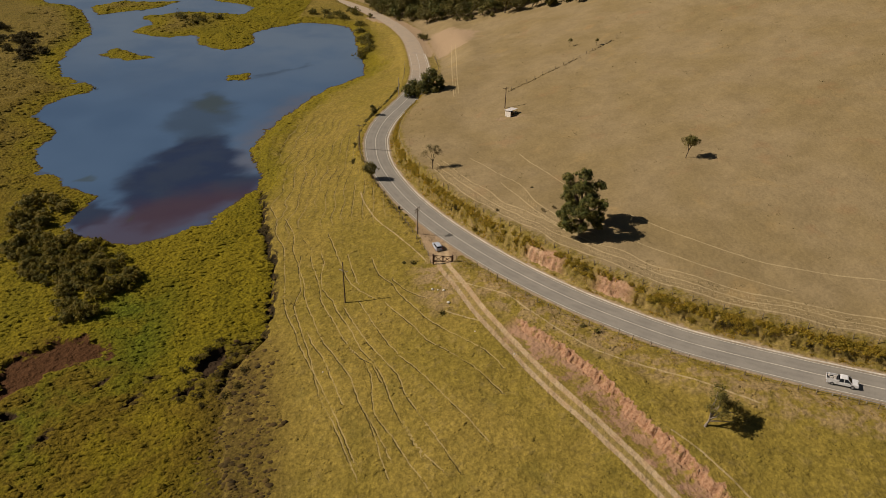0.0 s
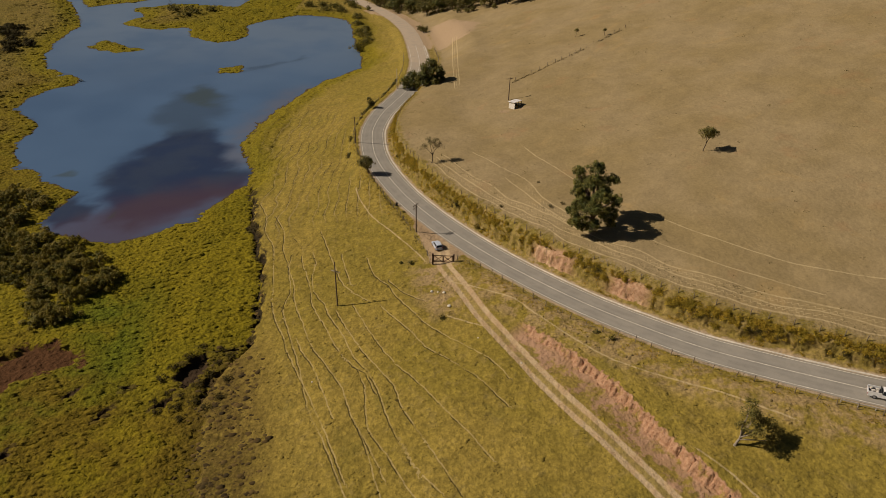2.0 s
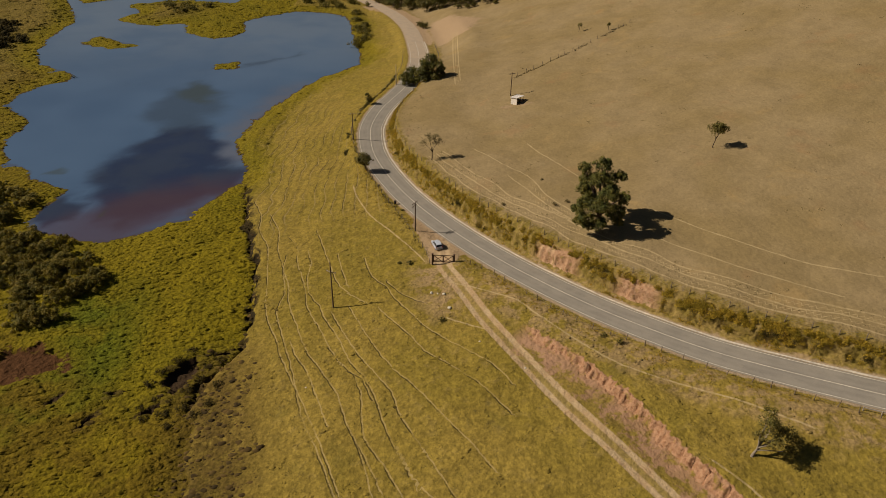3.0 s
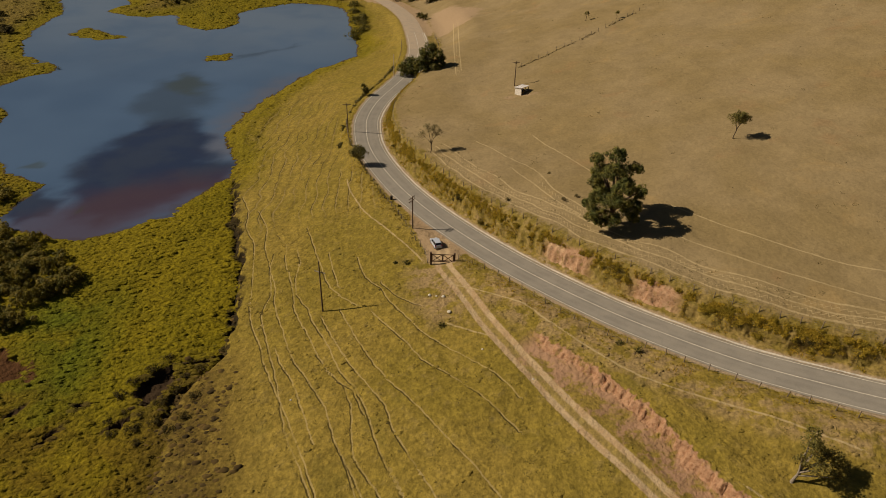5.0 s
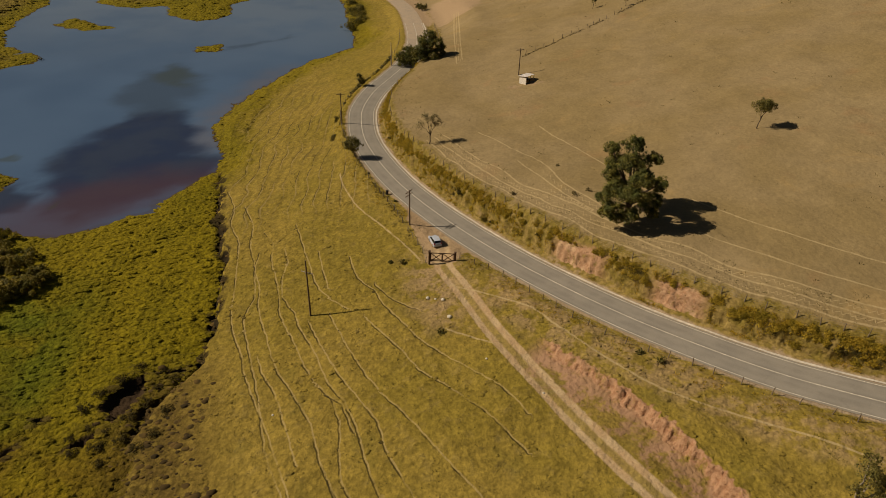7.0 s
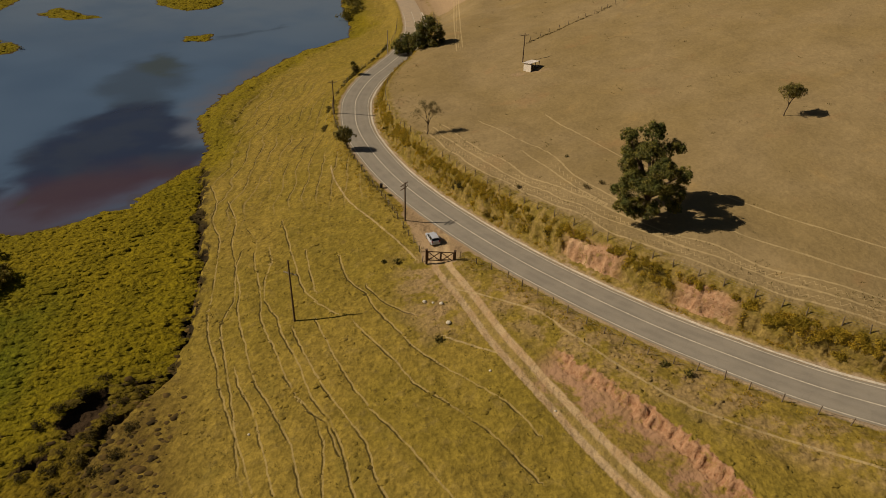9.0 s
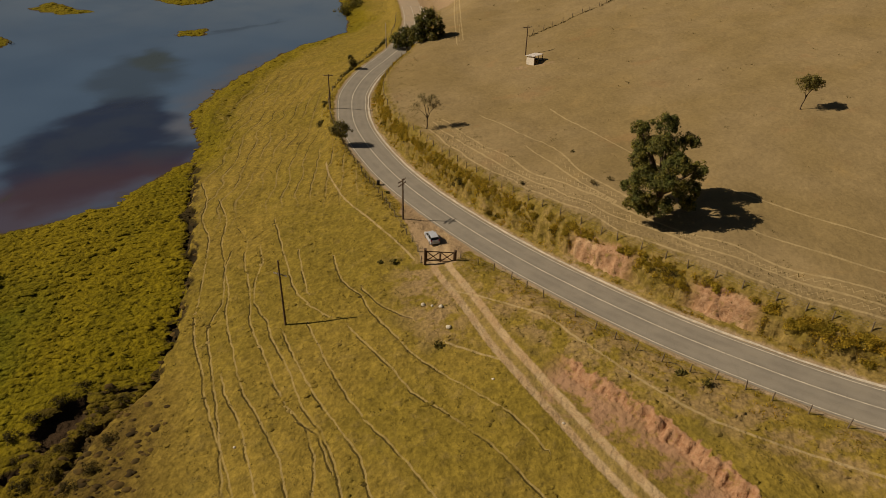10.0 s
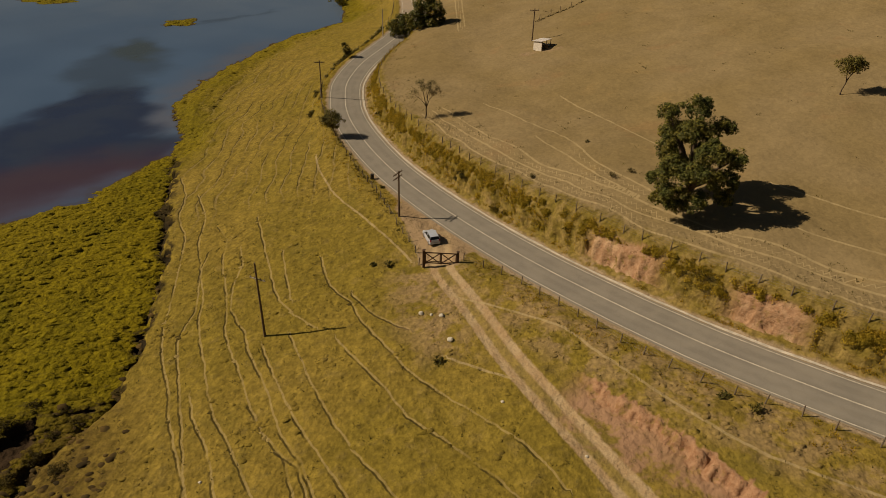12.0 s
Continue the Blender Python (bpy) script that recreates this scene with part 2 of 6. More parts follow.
def survey(x, y):
    """Height of the ground and the distances that its cover depends on, for arrays of places."""
    x, y = np.atleast_1d(np.asarray(x, float)), np.atleast_1d(np.asarray(y, float))
    base = relief(x, y)
    road, at = line_dist(x, y, ROAD_LINE)
    road = -road                                     # positive on the hill's side
    shore = -poly_dist(x, y, LAKE_LINE)
    for isle in ISLES:
        shore = np.maximum(shore, poly_dist(x, y, isle) + 0.6 * wob(x, y, 7, 5))
    shore = shore + 1.2 * wob(x, y, 13, 3) + 0.8 * wob(x, y, 4.3, 4) + 0.35 * wob(x, y, 1.9, 6)
    marsh, _ = line_dist(x, y, CLIFF_LINE)
    marsh = marsh + 0.9 * wob(x, y, 11, 8) + 0.5 * wob(x, y, 3.5, 9)
    marsh = np.where(y > 246, -60.0, marsh)
    far_left = step(-118, -150, x)
    marsh = np.where((x < -90) & (y > 150), np.maximum(marsh, 8), marsh)
    track = np.abs(line_dist(x, y, TRACK_LINE)[0])
    scar, sat = line_dist(x, y, SCAR_LINE)
    trail, tread = np.full(x.shape, 1e9), np.full(x.shape, 1e9)
    for t in TRAIL_LINES:
        d = line_dist(x, y, t)[0]
        trail = np.where(np.abs(d) < np.abs(trail), d, trail)
    for off in (9.8, 12.1, 14.3):                     # paths beside the hill fence
        d = road - off + 0.5 * wob(x, y, 17, 33 + int(off)) + np.where((at > 18) & (at < 52), 0, 1e6)
        trail = np.where(np.abs(d) < np.abs(trail), d, trail)
    near_steps = (x > -62) & (x < 14) & (y > 66) & (y < 196)
    xs, ys = x[near_steps], y[near_steps]
    treads, ripple = [], 0.10 * wob(xs, ys, 3.4, 34)
    for group in STEP_SETS:
        best, full = np.full(xs.shape, 1e6), np.full(x.shape, 1e6)
        for k in group:
            d = line_dist(xs, ys, STEP_LINES[k])[0]
            best = np.where(np.abs(d) < np.abs(best), d, best)
        full[near_steps] = np.where(np.abs(best) < 3, best + ripple, best)
        treads.append(full)
        tread = np.where(np.abs(full) < np.abs(tread), full, tread)
    mud = poly_dist(x, y, MUD) + 1.2 * wob(x, y, 6, 21)
    pool = poly_dist(x, y, POOL) + 0.6 * wob(x, y, 4, 22)
    for hx, hy, ha, hb, turn in HOLLOWS:
        ca, sn = math.cos(radians(turn)), math.sin(radians(turn))
        pool = np.maximum(pool, hb * (1 - np.hypot(((x - hx) * ca + (y - hy) * sn) / ha, ((y - hy) * ca - (x - hx) * sn) / hb)) + 0.3 * wob(x, y, 2.5, 23))
    # heights
    low = (2.4 + 0.25 * wob(x, y, 15, 45)) * (1 - np.exp(-np.maximum(shore, 0) / 30)) + 0.1
    low = low + far_left * (0.30 * wob(x, y, 6.5, 50) * step(2, 8, shore) + 0.35 * wob(x, y, 18, 46) * step(3, 15, shore) + 0.55 * np.sin(0.55 * shore + 2 * wob(x, y, 30, 47)) * step(6, 20, shore)) + far_left * 0.10 * np.maximum(shore - 8, 0) * step(0, 60, shore) + step(-204, -212, x + 4 * wob(x, y, 17, 48)) * step(322, 336, y + 4 * wob(x, y, 13, 49)) * 5
    z = np.maximum(base, 1.2)
    z = np.where(y > 300, np.minimum(z, 0.6 + 0.3 * np.maximum(shore, 0) + np.maximum(0, base)), z)
    terrace = wob(x, y, 26, 31)
    up = base / 0.78 + 0.40 * terrace + 0.07 * wob(x, y, 7, 32)
    zone = step(0.5, 3, -marsh) * step(-4, -7, road) * step(20, 6, x + 0.35 * (y - 100)) * step(158, 172, y) * step(330, 300, y)
    z = z + zone * 0.10 * np.sin(2 * np.pi * up) - 0.09 * step(0.6, 0.1, np.abs(tread))
    w = step(-0.7, 0.7, marsh)
    z = z * (1 - w) + np.minimum(low, z + 0.3) * w
    hum = step(-6, 2, marsh) * step(0, 3, shore)
    lu, lv = 0.55 * (0.94 * x + 0.34 * y), 0.94 * y - 0.34 * x
    z = z + hum * (0.17 * wob(lu, lv, 2.4, 41) + 0.09 * wob(lu, lv, 1.4, 42)) + 0.05 * wob(x, y, 3.2, 43) + 0.25 * wob(x, y, 23, 44)
    z = np.minimum(z, 0.12 + 0.16 * np.maximum(shore, 0) + 0.014 * np.maximum(shore, 0) ** 2 + np.where(shore < 0, 0.16 * np.maximum(shore, -14), 0))
    ditch = step(1.2, 0.3, np.abs(marsh - 0.1)) * step(-0.6, -0.2, wob(x, y, 10, 101) + 0.5 * wob(x, y, 3, 102)) * step(3, 8, shore) * step(100, 112, y)
    z = z - 1.2 * ditch
    z = z - 0.9 * step(0, 1.2, mud) * step(0, 2, shore) - 1.3 * step(0, 0.8, pool)
    # eroded bank beside the track
    along = step(-0.1, 0.9, sat) * (1 - step(len(SCAR_LINE) - 2.5, len(SCAR_LINE) - 1.2, sat))
    grow = 0.4 + 0.7 * step(0, 10, sat)
    run = sat * 3.0
    rill = 0.5 * np.abs(np.sin(run * 2.6 + 1.5 * np.sin(run * 0.7))) + 0.3 * np.abs(np.sin(run * 5.3 + 2 * np.sin(run * 1.1))) + 0.5 * wob(x, y, 5.5, 52) + 0.2 * wob(x, y, 1.7, 51)
    cut = scar + rill
    z = z + along * grow * 1.5 * (step(-0.5, 0.35, cut) - 0.5) * step(8, 2.0, np.abs(scar)) + along * 0.10 * wob(x, y, 0.9, 53) * step(2.0, 0.5, np.abs(cut))
    z = z - 0.16 * step(1.7, 1.1, track)
    # bench of the road, with a cut bank on the hill's side
    zr = np.interp(at, np.arange(len(ROAD_Z)), ROAD_Z)
    left = step(-4.6, -9.0, road)
    face = 6.0 + 0.35 * wob(x, y, 11, 61) + 0.28 * wob(x, y, 3.1, 62) + 0.18 * wob(x, y, 1.1, 63)
    bench = 0.12 * step(4.5, 5.8, road) + 0.58 * step(face, face + 0.7, road) + 0.30 * step(6.6, 8.6, road)
    far = step(268, 305, y)
    bench = bench * (1 - far) + step(4.5, 24, road) * far
    w = np.where(road < 0, 1 - left, 1 - bench)
    lift = 2.0 * step(4.8, 8.0, road) * step(34, 12, road) * step(200, 90, np.abs(at - 62) * 4)
    z = (z + lift) * (1 - w) + (zr - 0.07) * w
    # country beyond
    z = z + np.maximum(0, y - 500) * 0.10 + np.maximum(0, -x - 330) * 0.12 + 12 * step(500, 900, np.hypot(x, y - 200)) * wob(x, y, 420, 71)
    return dict(z=z, road=road, marsh=marsh, shore=shore, track=track, scar=cut, along=along, trail=trail, mud=mud, pool=pool, up=up, zone=zone, ditch=ditch, tread=tread, tread_a=treads[0], tread_b=treads[1], tread_c=treads[2], tread_d=treads[3], at=at, sat=sat, raw=scar)


GRID = {}


def ground_z(x, y):
    """Height of the ground, from the sheet once that stands."""
    if not GRID:
        return float(survey([x], [y])["z"][0])
    xs, ys, z = GRID["x"], GRID["y"], GRID["z"]
    i, j = int(np.searchsorted(xs, x)) - 1, int(np.searchsorted(ys, y)) - 1
    u, v = (x - xs[i]) / (xs[i + 1] - xs[i]), (y - ys[j]) / (ys[j + 1] - ys[j])
    return float((z[j, i] * (1 - u) + z[j, i + 1] * u) * (1 - v) + (z[j + 1, i] * (1 - u) + z[j + 1, i + 1] * u) * v)


def road_at(at, off):
    """Place and heading on the road: at = index along it, off = metres to the hill's side."""
    i = int(np.clip(at, 0, len(ROAD_LINE) - 2))
    d = ROAD_LINE[i + 1] - ROAD_LINE[i]
    p = ROAD_LINE[i] + (at - i) * d
    d = d / np.linalg.norm(d)
    return p[0] + d[1] * off, p[1] - d[0] * off, math.atan2(d[1], d[0])


# ---- materials ----
class Nodes:
    """Small helper that wires a node material."""

    def __init__(self, name, rough=0.9):
        self.mat = bpy.data.materials.new(name)
        self.mat.use_nodes = True
        self.t = self.mat.node_tree
        self.b = self.t.nodes["Principled BSDF"]
        self.b.inputs["Roughness"].default_value = rough
        self.b.inputs["Specular IOR Level"].default_value = 0.25
        self.geo = self.t.nodes.new("ShaderNodeNewGeometry")
        self.pos = self.geo.outputs["Position"]

    def put(self, socket, v):
        if isinstance(v, bpy.types.NodeSocket):
            self.t.links.new(v, socket)
        elif isinstance(v, (tuple, list)):
            socket.default_value = (*v, 1.0) if len(v) == 3 and socket.type == "RGBA" else v
        else:
            socket.default_value = v

    def attr(self, name):
        n = self.t.nodes.new("ShaderNodeAttribute")
        n.attribute_name = name
        return n.outputs["Fac"]

    def noise(self, scale, detail=3, rough=0.55, vec=None, w=None, distort=0.0):
        n = self.t.nodes.new("ShaderNodeTexNoise")
        self.put(n.inputs["Vector"], vec or self.pos)
        n.inputs["Scale"].default_value, n.inputs["Detail"].default_value = scale, detail
        n.inputs["Roughness"].default_value, n.inputs["Distortion"].default_value = rough, distort
        return n.outputs["Fac"]

    def voro(self, scale, vec=None, feature="F1"):
        n = self.t.nodes.new("ShaderNodeTexVoronoi")
        n.feature = feature
        self.put(n.inputs["Vector"], vec or self.pos)
        n.inputs["Scale"].default_value = scale
        return n.outputs["Distance"]

    def math(self, op, a, b=0.0, c=0.0):
        n = self.t.nodes.new("ShaderNodeMath")
        n.operation = op
        for s, v in zip(n.inputs, (a, b, c)):
            self.put(s, v)
        return n.outputs[0]

    def range(self, v, a, b, lo=0.0, hi=1.0):
        n = self.t.nodes.new("ShaderNodeMapRange")
        n.interpolation_type = "SMOOTHSTEP"
        for s, q in zip(n.inputs, (v, a, b, lo, hi)):
            self.put(s, q)
        return n.outputs[0]

    def mix(self, f, a, b):
        n = self.t.nodes.new("ShaderNodeMix")
        n.data_type = "RGBA"
        self.put(n.inputs[0], f), self.put(n.inputs[6], a), self.put(n.inputs[7], b)
        return n.outputs[2]

    def tone(self, col, v, lo, hi):
        """col made lighter or darker by v (0 to 1) between the factors lo and hi."""
        n = self.t.nodes.new("ShaderNodeVectorMath")
        n.operation = "SCALE"
        self.put(n.inputs[0], col if isinstance(col, bpy.types.NodeSocket) else tuple(col))
        self.put(n.inputs["Scale"], self.range(v, 0.25, 0.75, lo, hi))
        return n.outputs[0]

    def island(self):
        return self.geo.outputs["Random Per Island"]

    def instance(self):
        return self.t.nodes.new("ShaderNodeObjectInfo").outputs["Random"]

    def bump(self, height, strength=0.5, dist=0.1):
        n = self.t.nodes.new("ShaderNodeBump")
        n.inputs["Strength"].default_value, n.inputs["Distance"].default_value = strength, dist
        self.put(n.inputs["Height"], height)
        self.t.links.new(n.outputs[0], self.b.inputs["Normal"])

    def color(self, c):
        self.put(self.b.inputs["Base Color"], c)
        return self.mat


def simple(name, col, rough=0.6, metal=0.0, grain=6.0, lo=0.8, hi=1.15, bump=0.15):
    n = Nodes(name, rough)
    n.b.inputs["Metallic"].default_value = metal
    v = n.noise(grain, 4)
    n.bump(v, bump, 0.03)
    return n.color(n.tone(col, n.math("ADD", n.math("MULTIPLY", v, 0.7), n.math("MULTIPLY", n.noise(grain * 0.17, 2), 0.3)), lo, hi))


def leaf_material(name, a, b, through=0.25, rough=0.65, spread=0.37):
    n = Nodes(name, rough)
    col = n.mix(n.range(n.noise(0.55, 2), 0.35, 0.65), a, b)
    col = n.tone(col, n.island(), 1 - spread, 1 + spread)
    n.b.inputs["Subsurface Weight"].default_value = 0.0
    mat = n.color(col)
    tr = n.t.nodes.new("ShaderNodeBsdfTranslucent")
    n.put(tr.inputs["Color"], col)
    mixer = n.t.nodes.new("ShaderNodeMixShader")
    mixer.inputs[0].default_value = through
    n.t.links.new(n.b.outputs[0], mixer.inputs[1])
    n.t.links.new(tr.outputs[0], mixer.inputs[2])
    n.t.links.new(mixer.outputs[0], n.t.nodes["Material Output"].inputs["Surface"])
    return mat


def ground_material():
    n = Nodes("ground_cover", 0.95)
    n.b.inputs["Specular IOR Level"].default_value = 0.1
    road, marsh, shore = n.attr("road"), n.attr("marsh"), n.attr("shore")
    fine, mid, wide = n.noise(1.7, 4, 0.6), n.noise(0.45, 4, 0.6), n.noise(0.045, 3, 0.55)
    grit = n.noise(6.0, 2, 0.6)
    edge = n.math("MULTIPLY", n.math("SUBTRACT", mid, 0.5), 5.0)
    # dry grazed hill
    hill = n.mix(n.range(wide, 0.35, 0.65), (0.297, 0.221, 0.111), (0.265, 0.194, 0.087))
    hill = n.mix(n.range(n.noise(0.11, 4, 0.65, distort=0.6), 0.58, 0.76, 0.0, 0.55), hill, (0.345, 0.236, 0.098))
    hill = n.mix(n.range(n.noise(0.075, 3, 0.6), 0.60, 0.72, 0.0, 0.25), hill, (0.33, 0.18, 0.080))
    hill = n.tone(n.tone(n.tone(hill, fine, 0.91, 1.08), grit, 0.95, 1.05), n.noise(0.22, 4, 0.7), 0.90, 1.08)
    hill = n.mix(n.range(n.noise(0.8, 3, 0.7), 0.66, 0.74, 0.0, 0.35), hill, (0.15, 0.11, 0.045))
    hill = n.mix(n.range(n.noise(1.6, 2, 0.6), 0.74, 0.79, 0.0, 0.6), hill, (0.075, 0.055, 0.022))
    # grazed pasture of the valley
    past = n.mix(n.range(wide, 0.38, 0.62), (0.268, 0.192, 0.038), (0.232, 0.171, 0.029))
    past = n.mix(n.range(mid, 0.52, 0.75, 0.0, 0.75), past, (0.278, 0.203, 0.056))
    past = n.tone(n.tone(n.tone(past, fine, 0.73, 1.22), grit, 0.94, 1.06), n.noise(0.6, 3, 0.6), 0.80, 1.18)
    past = n.mix(n.range(n.noise(0.9, 4, 0.7), 0.60, 0.70, 0.0, 0.5), past, (0.105, 0.085, 0.022))
    past = n.mix(n.range(n.noise(0.16, 4, 0.65), 0.56, 0.68, 0.0, 0.35), past, (0.160, 0.130, 0.026))
    past = n.mix(n.range(n.noise(1.9, 2, 0.6), 0.70, 0.76, 0.0, 0.5), past, (0.050, 0.038, 0.014))
    past = n.mix(n.range(n.noise(0.36, 5, 0.75), 0.60, 0.68, 0.0, 0.55), past, n.tone((0.120, 0.088, 0.026), fine, 0.6, 1.3))
    # cattle steps along the contours, pale with a patchy dark line on one side
    up = n.math("ADD", n.attr("up"), n.math("MULTIPLY", n.math("SUBTRACT", n.noise(0.45, 3), 0.5), 0.16))
    saw = n.math("FRACT", up)
    width = n.range(n.noise(0.055, 3), 0.36, 0.52, 0.15, 1.0)
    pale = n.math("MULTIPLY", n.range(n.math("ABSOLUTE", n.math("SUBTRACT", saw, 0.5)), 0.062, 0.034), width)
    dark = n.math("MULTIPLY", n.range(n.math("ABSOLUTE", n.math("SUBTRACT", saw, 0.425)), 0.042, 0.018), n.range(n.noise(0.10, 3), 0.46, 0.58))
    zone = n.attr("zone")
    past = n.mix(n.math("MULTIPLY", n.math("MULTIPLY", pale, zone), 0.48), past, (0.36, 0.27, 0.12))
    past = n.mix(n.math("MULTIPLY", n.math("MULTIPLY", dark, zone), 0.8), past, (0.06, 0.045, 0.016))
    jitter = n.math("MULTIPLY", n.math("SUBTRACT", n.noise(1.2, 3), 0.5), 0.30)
    worn_a, patchy_b = n.range(n.noise(0.10, 3), 0.34, 0.52, 0.20, 0.80), n.range(n.noise(0.16, 3), 0.42, 0.54)
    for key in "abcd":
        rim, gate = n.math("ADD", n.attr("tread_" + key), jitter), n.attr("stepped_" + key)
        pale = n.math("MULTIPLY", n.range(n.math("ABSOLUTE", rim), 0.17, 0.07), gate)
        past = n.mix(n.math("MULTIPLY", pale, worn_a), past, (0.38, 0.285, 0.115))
        dark = n.math("MULTIPLY", n.range(n.math("ABSOLUTE", n.math("ADD", rim, 0.24)), 0.16, 0.06), n.math("MULTIPLY", gate, patchy_b))
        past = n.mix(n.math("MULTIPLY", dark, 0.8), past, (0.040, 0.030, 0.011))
    bare = n.math("MULTIPLY", n.attr("bare"), n.range(n.noise(0.35, 4, 0.65), 0.41, 0.58))
    past = n.mix(n.math("MULTIPLY", bare, 0.7), past, n.tone((0.36, 0.245, 0.135), fine, 0.7, 1.25))
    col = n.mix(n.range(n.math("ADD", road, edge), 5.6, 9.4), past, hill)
    verge = n.mix(n.range(mid, 0.4, 0.6), (0.20, 0.148, 0.032), (0.265, 0.190, 0.060))
    col = n.mix(n.math("MULTIPLY", n.range(road, 4.4, 5.0), n.range(n.math("ADD", road, edge), 10.0, 8.0)), col, n.tone(verge, fine, 0.65, 1.3))
    # bare red earth of the cut bank
    soil = n.mix(n.range(fine, 0.35, 0.7), (0.45, 0.275, 0.160), (0.35, 0.195, 0.105))
    soil = n.mix(n.range(n.noise(0.5, 3), 0.5, 0.68), soil, (0.52, 0.34, 0.20))
    soil = n.mix(n.range(n.noise(1.3, 4, 0.7), 0.56, 0.68, 0.0, 0.75), soil, (0.18, 0.095, 0.045))
    brow = n.math("ADD", road, n.math("MULTIPLY", edge, 0.28))
    bank = n.math("MULTIPLY", n.range(brow, 5.6, 6.0), n.range(brow, 7.7, 7.2))
    up_ness = n.t.nodes.new("ShaderNodeSeparateXYZ")
    n.t.links.new(n.geo.outputs["Normal"], up_ness.inputs[0])
    steep = n.range(up_ness.outputs[2], 0.95, 0.78)
    col = n.mix(n.math("MULTIPLY", n.math("MULTIPLY", bank, steep), n.math("MULTIPLY", n.attr("raw_face"), n.range(n.noise(0.6, 4, 0.7), 0.34, 0.48, 0.15, 1.0))), col, soil)
    col = n.mix(n.math("MULTIPLY", n.range(n.math("SUBTRACT", road, 4.9), -0.9, 0.5), n.math("MULTIPLY", n.range(road, 6.4, 5.4), n.range(n.noise(0.3, 3), 0.55, 0.68))), col, (0.36, 0.255, 0.135))
    # gravel shoulders
    gravel = n.tone((0.40, 0.30, 0.19), grit, 0.8, 1.15)
    side = n.range(n.math("ADD", n.math("MAXIMUM", road, n.math("MULTIPLY", road, -1.12)), n.math("MULTIPLY", edge, 0.35)), 5.2, 4.5)
    col = n.mix(side, col, gravel)
    apron = n.attr("apron")
    col = n.mix(n.range(n.math("ADD", apron, n.math("MULTIPLY", n.math("SUBTRACT", n.noise(0.3, 5, 0.7), 0.5), 1.1)), 0.40, 0.75, 0.0, 0.9), col, n.tone((0.385, 0.270, 0.160), grit, 0.8, 1.15))
    # marsh
    wet = n.mix(n.range(n.noise(0.06, 3), 0.42, 0.62), (0.262, 0.203, 0.009), (0.222, 0.180, 0.008))
    wet = n.mix(n.math("MULTIPLY", n.attr("lush"), n.range(n.noise(0.08, 3), 0.36, 0.56, 0.3, 1.0)), wet, (0.130, 0.148, 0.008))
    wet = n.mix(n.attr("upland"), wet, past)
    wet = n.tone(wet, n.noise(1.3, 4, 0.6), 0.46, 1.0)
    wet = n.mix(n.range(n.noise(0.55, 4, 0.7), 0.60, 0.70, 0.0, 0.6), wet, (0.055, 0.045, 0.008))
    wet = n.mix(n.math("MULTIPLY", n.attr("brown"), n.range(n.noise(0.14, 4), 0.35, 0.6, 0.2, 0.9)), wet, n.tone((0.205, 0.140, 0.012), n.noise(1.3, 4, 0.6), 0.42, 0.92))
    in_marsh = n.range(n.math("ADD", marsh, n.math("MULTIPLY", edge, 0.5)), -0.6, 0.7)
    fringe = n.range(n.math("ADD", shore, n.math("MULTIPLY", edge, 2.0)), 15.0, 4.0)
    col = n.mix(n.math("MAXIMUM", in_marsh, n.math("MULTIPLY", fringe, 0.85)), col, wet)
    # black shadows of the eroded marsh edge, painted on its lip and ditch
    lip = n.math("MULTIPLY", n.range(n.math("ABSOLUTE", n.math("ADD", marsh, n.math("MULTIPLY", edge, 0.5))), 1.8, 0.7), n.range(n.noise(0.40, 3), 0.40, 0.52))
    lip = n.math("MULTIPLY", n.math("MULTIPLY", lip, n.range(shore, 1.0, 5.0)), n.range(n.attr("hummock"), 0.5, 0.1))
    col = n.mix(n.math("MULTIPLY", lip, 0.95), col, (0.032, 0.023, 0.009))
    col = n.mix(n.range(n.math("ADD", n.attr("ditch"), n.math("MULTIPLY", edge, 0.12)), 0.25, 0.6), col, (0.030, 0.022, 0.010))
    # trampled hummocks between marsh and pasture
    hum = n.math("MULTIPLY", n.attr("hummock"), n.range(n.noise(0.45, 5, 0.75), 0.30, 0.54, 0.3, 1.0))
    col = n.mix(n.math("MULTIPLY", hum, 0.76), col, n.tone((0.082, 0.052, 0.014), fine, 0.5, 1.4))
    # mud and pool; the pool's near-black also paints the shade in the hollows
    brown = n.tone((0.088, 0.040, 0.015), fine, 0.75, 1.25)
    col = n.mix(n.range(n.math("ADD", n.attr("mud"), n.math("MULTIPLY", edge, 1.6)), -0.3, 1.0), col, brown)
    col = n.mix(n.range(n.attr("pool"), -0.5, 0.3), col, (0.045, 0.028, 0.014))
    col = n.mix(n.range(n.math("ADD", shore, n.math("MULTIPLY", edge, 0.5)), 0.1, -0.5), col, n.tone((0.090, 0.062, 0.026), fine, 0.6, 1.3))
    # eroded scar
    sc, al = n.attr("scar"), n.attr("along")
    face = n.math("MULTIPLY", n.math("MULTIPLY", n.range(n.math("ADD", sc, n.math("MULTIPLY", edge, 0.55)), -6.6, -4.4), n.range(n.math("ADD", sc, n.math("MULTIPLY", edge, 0.35)), 0.95, 0.5)), al)
    face = n.math("MULTIPLY", face, n.range(n.math("ADD", mid, n.math("MULTIPLY", sc, 0.035)), 0.30, 0.46, 0.1, 1.0))
    rust = n.mix(n.range(fine, 0.4, 0.65), (0.42, 0.245, 0.140), (0.31, 0.165, 0.088))
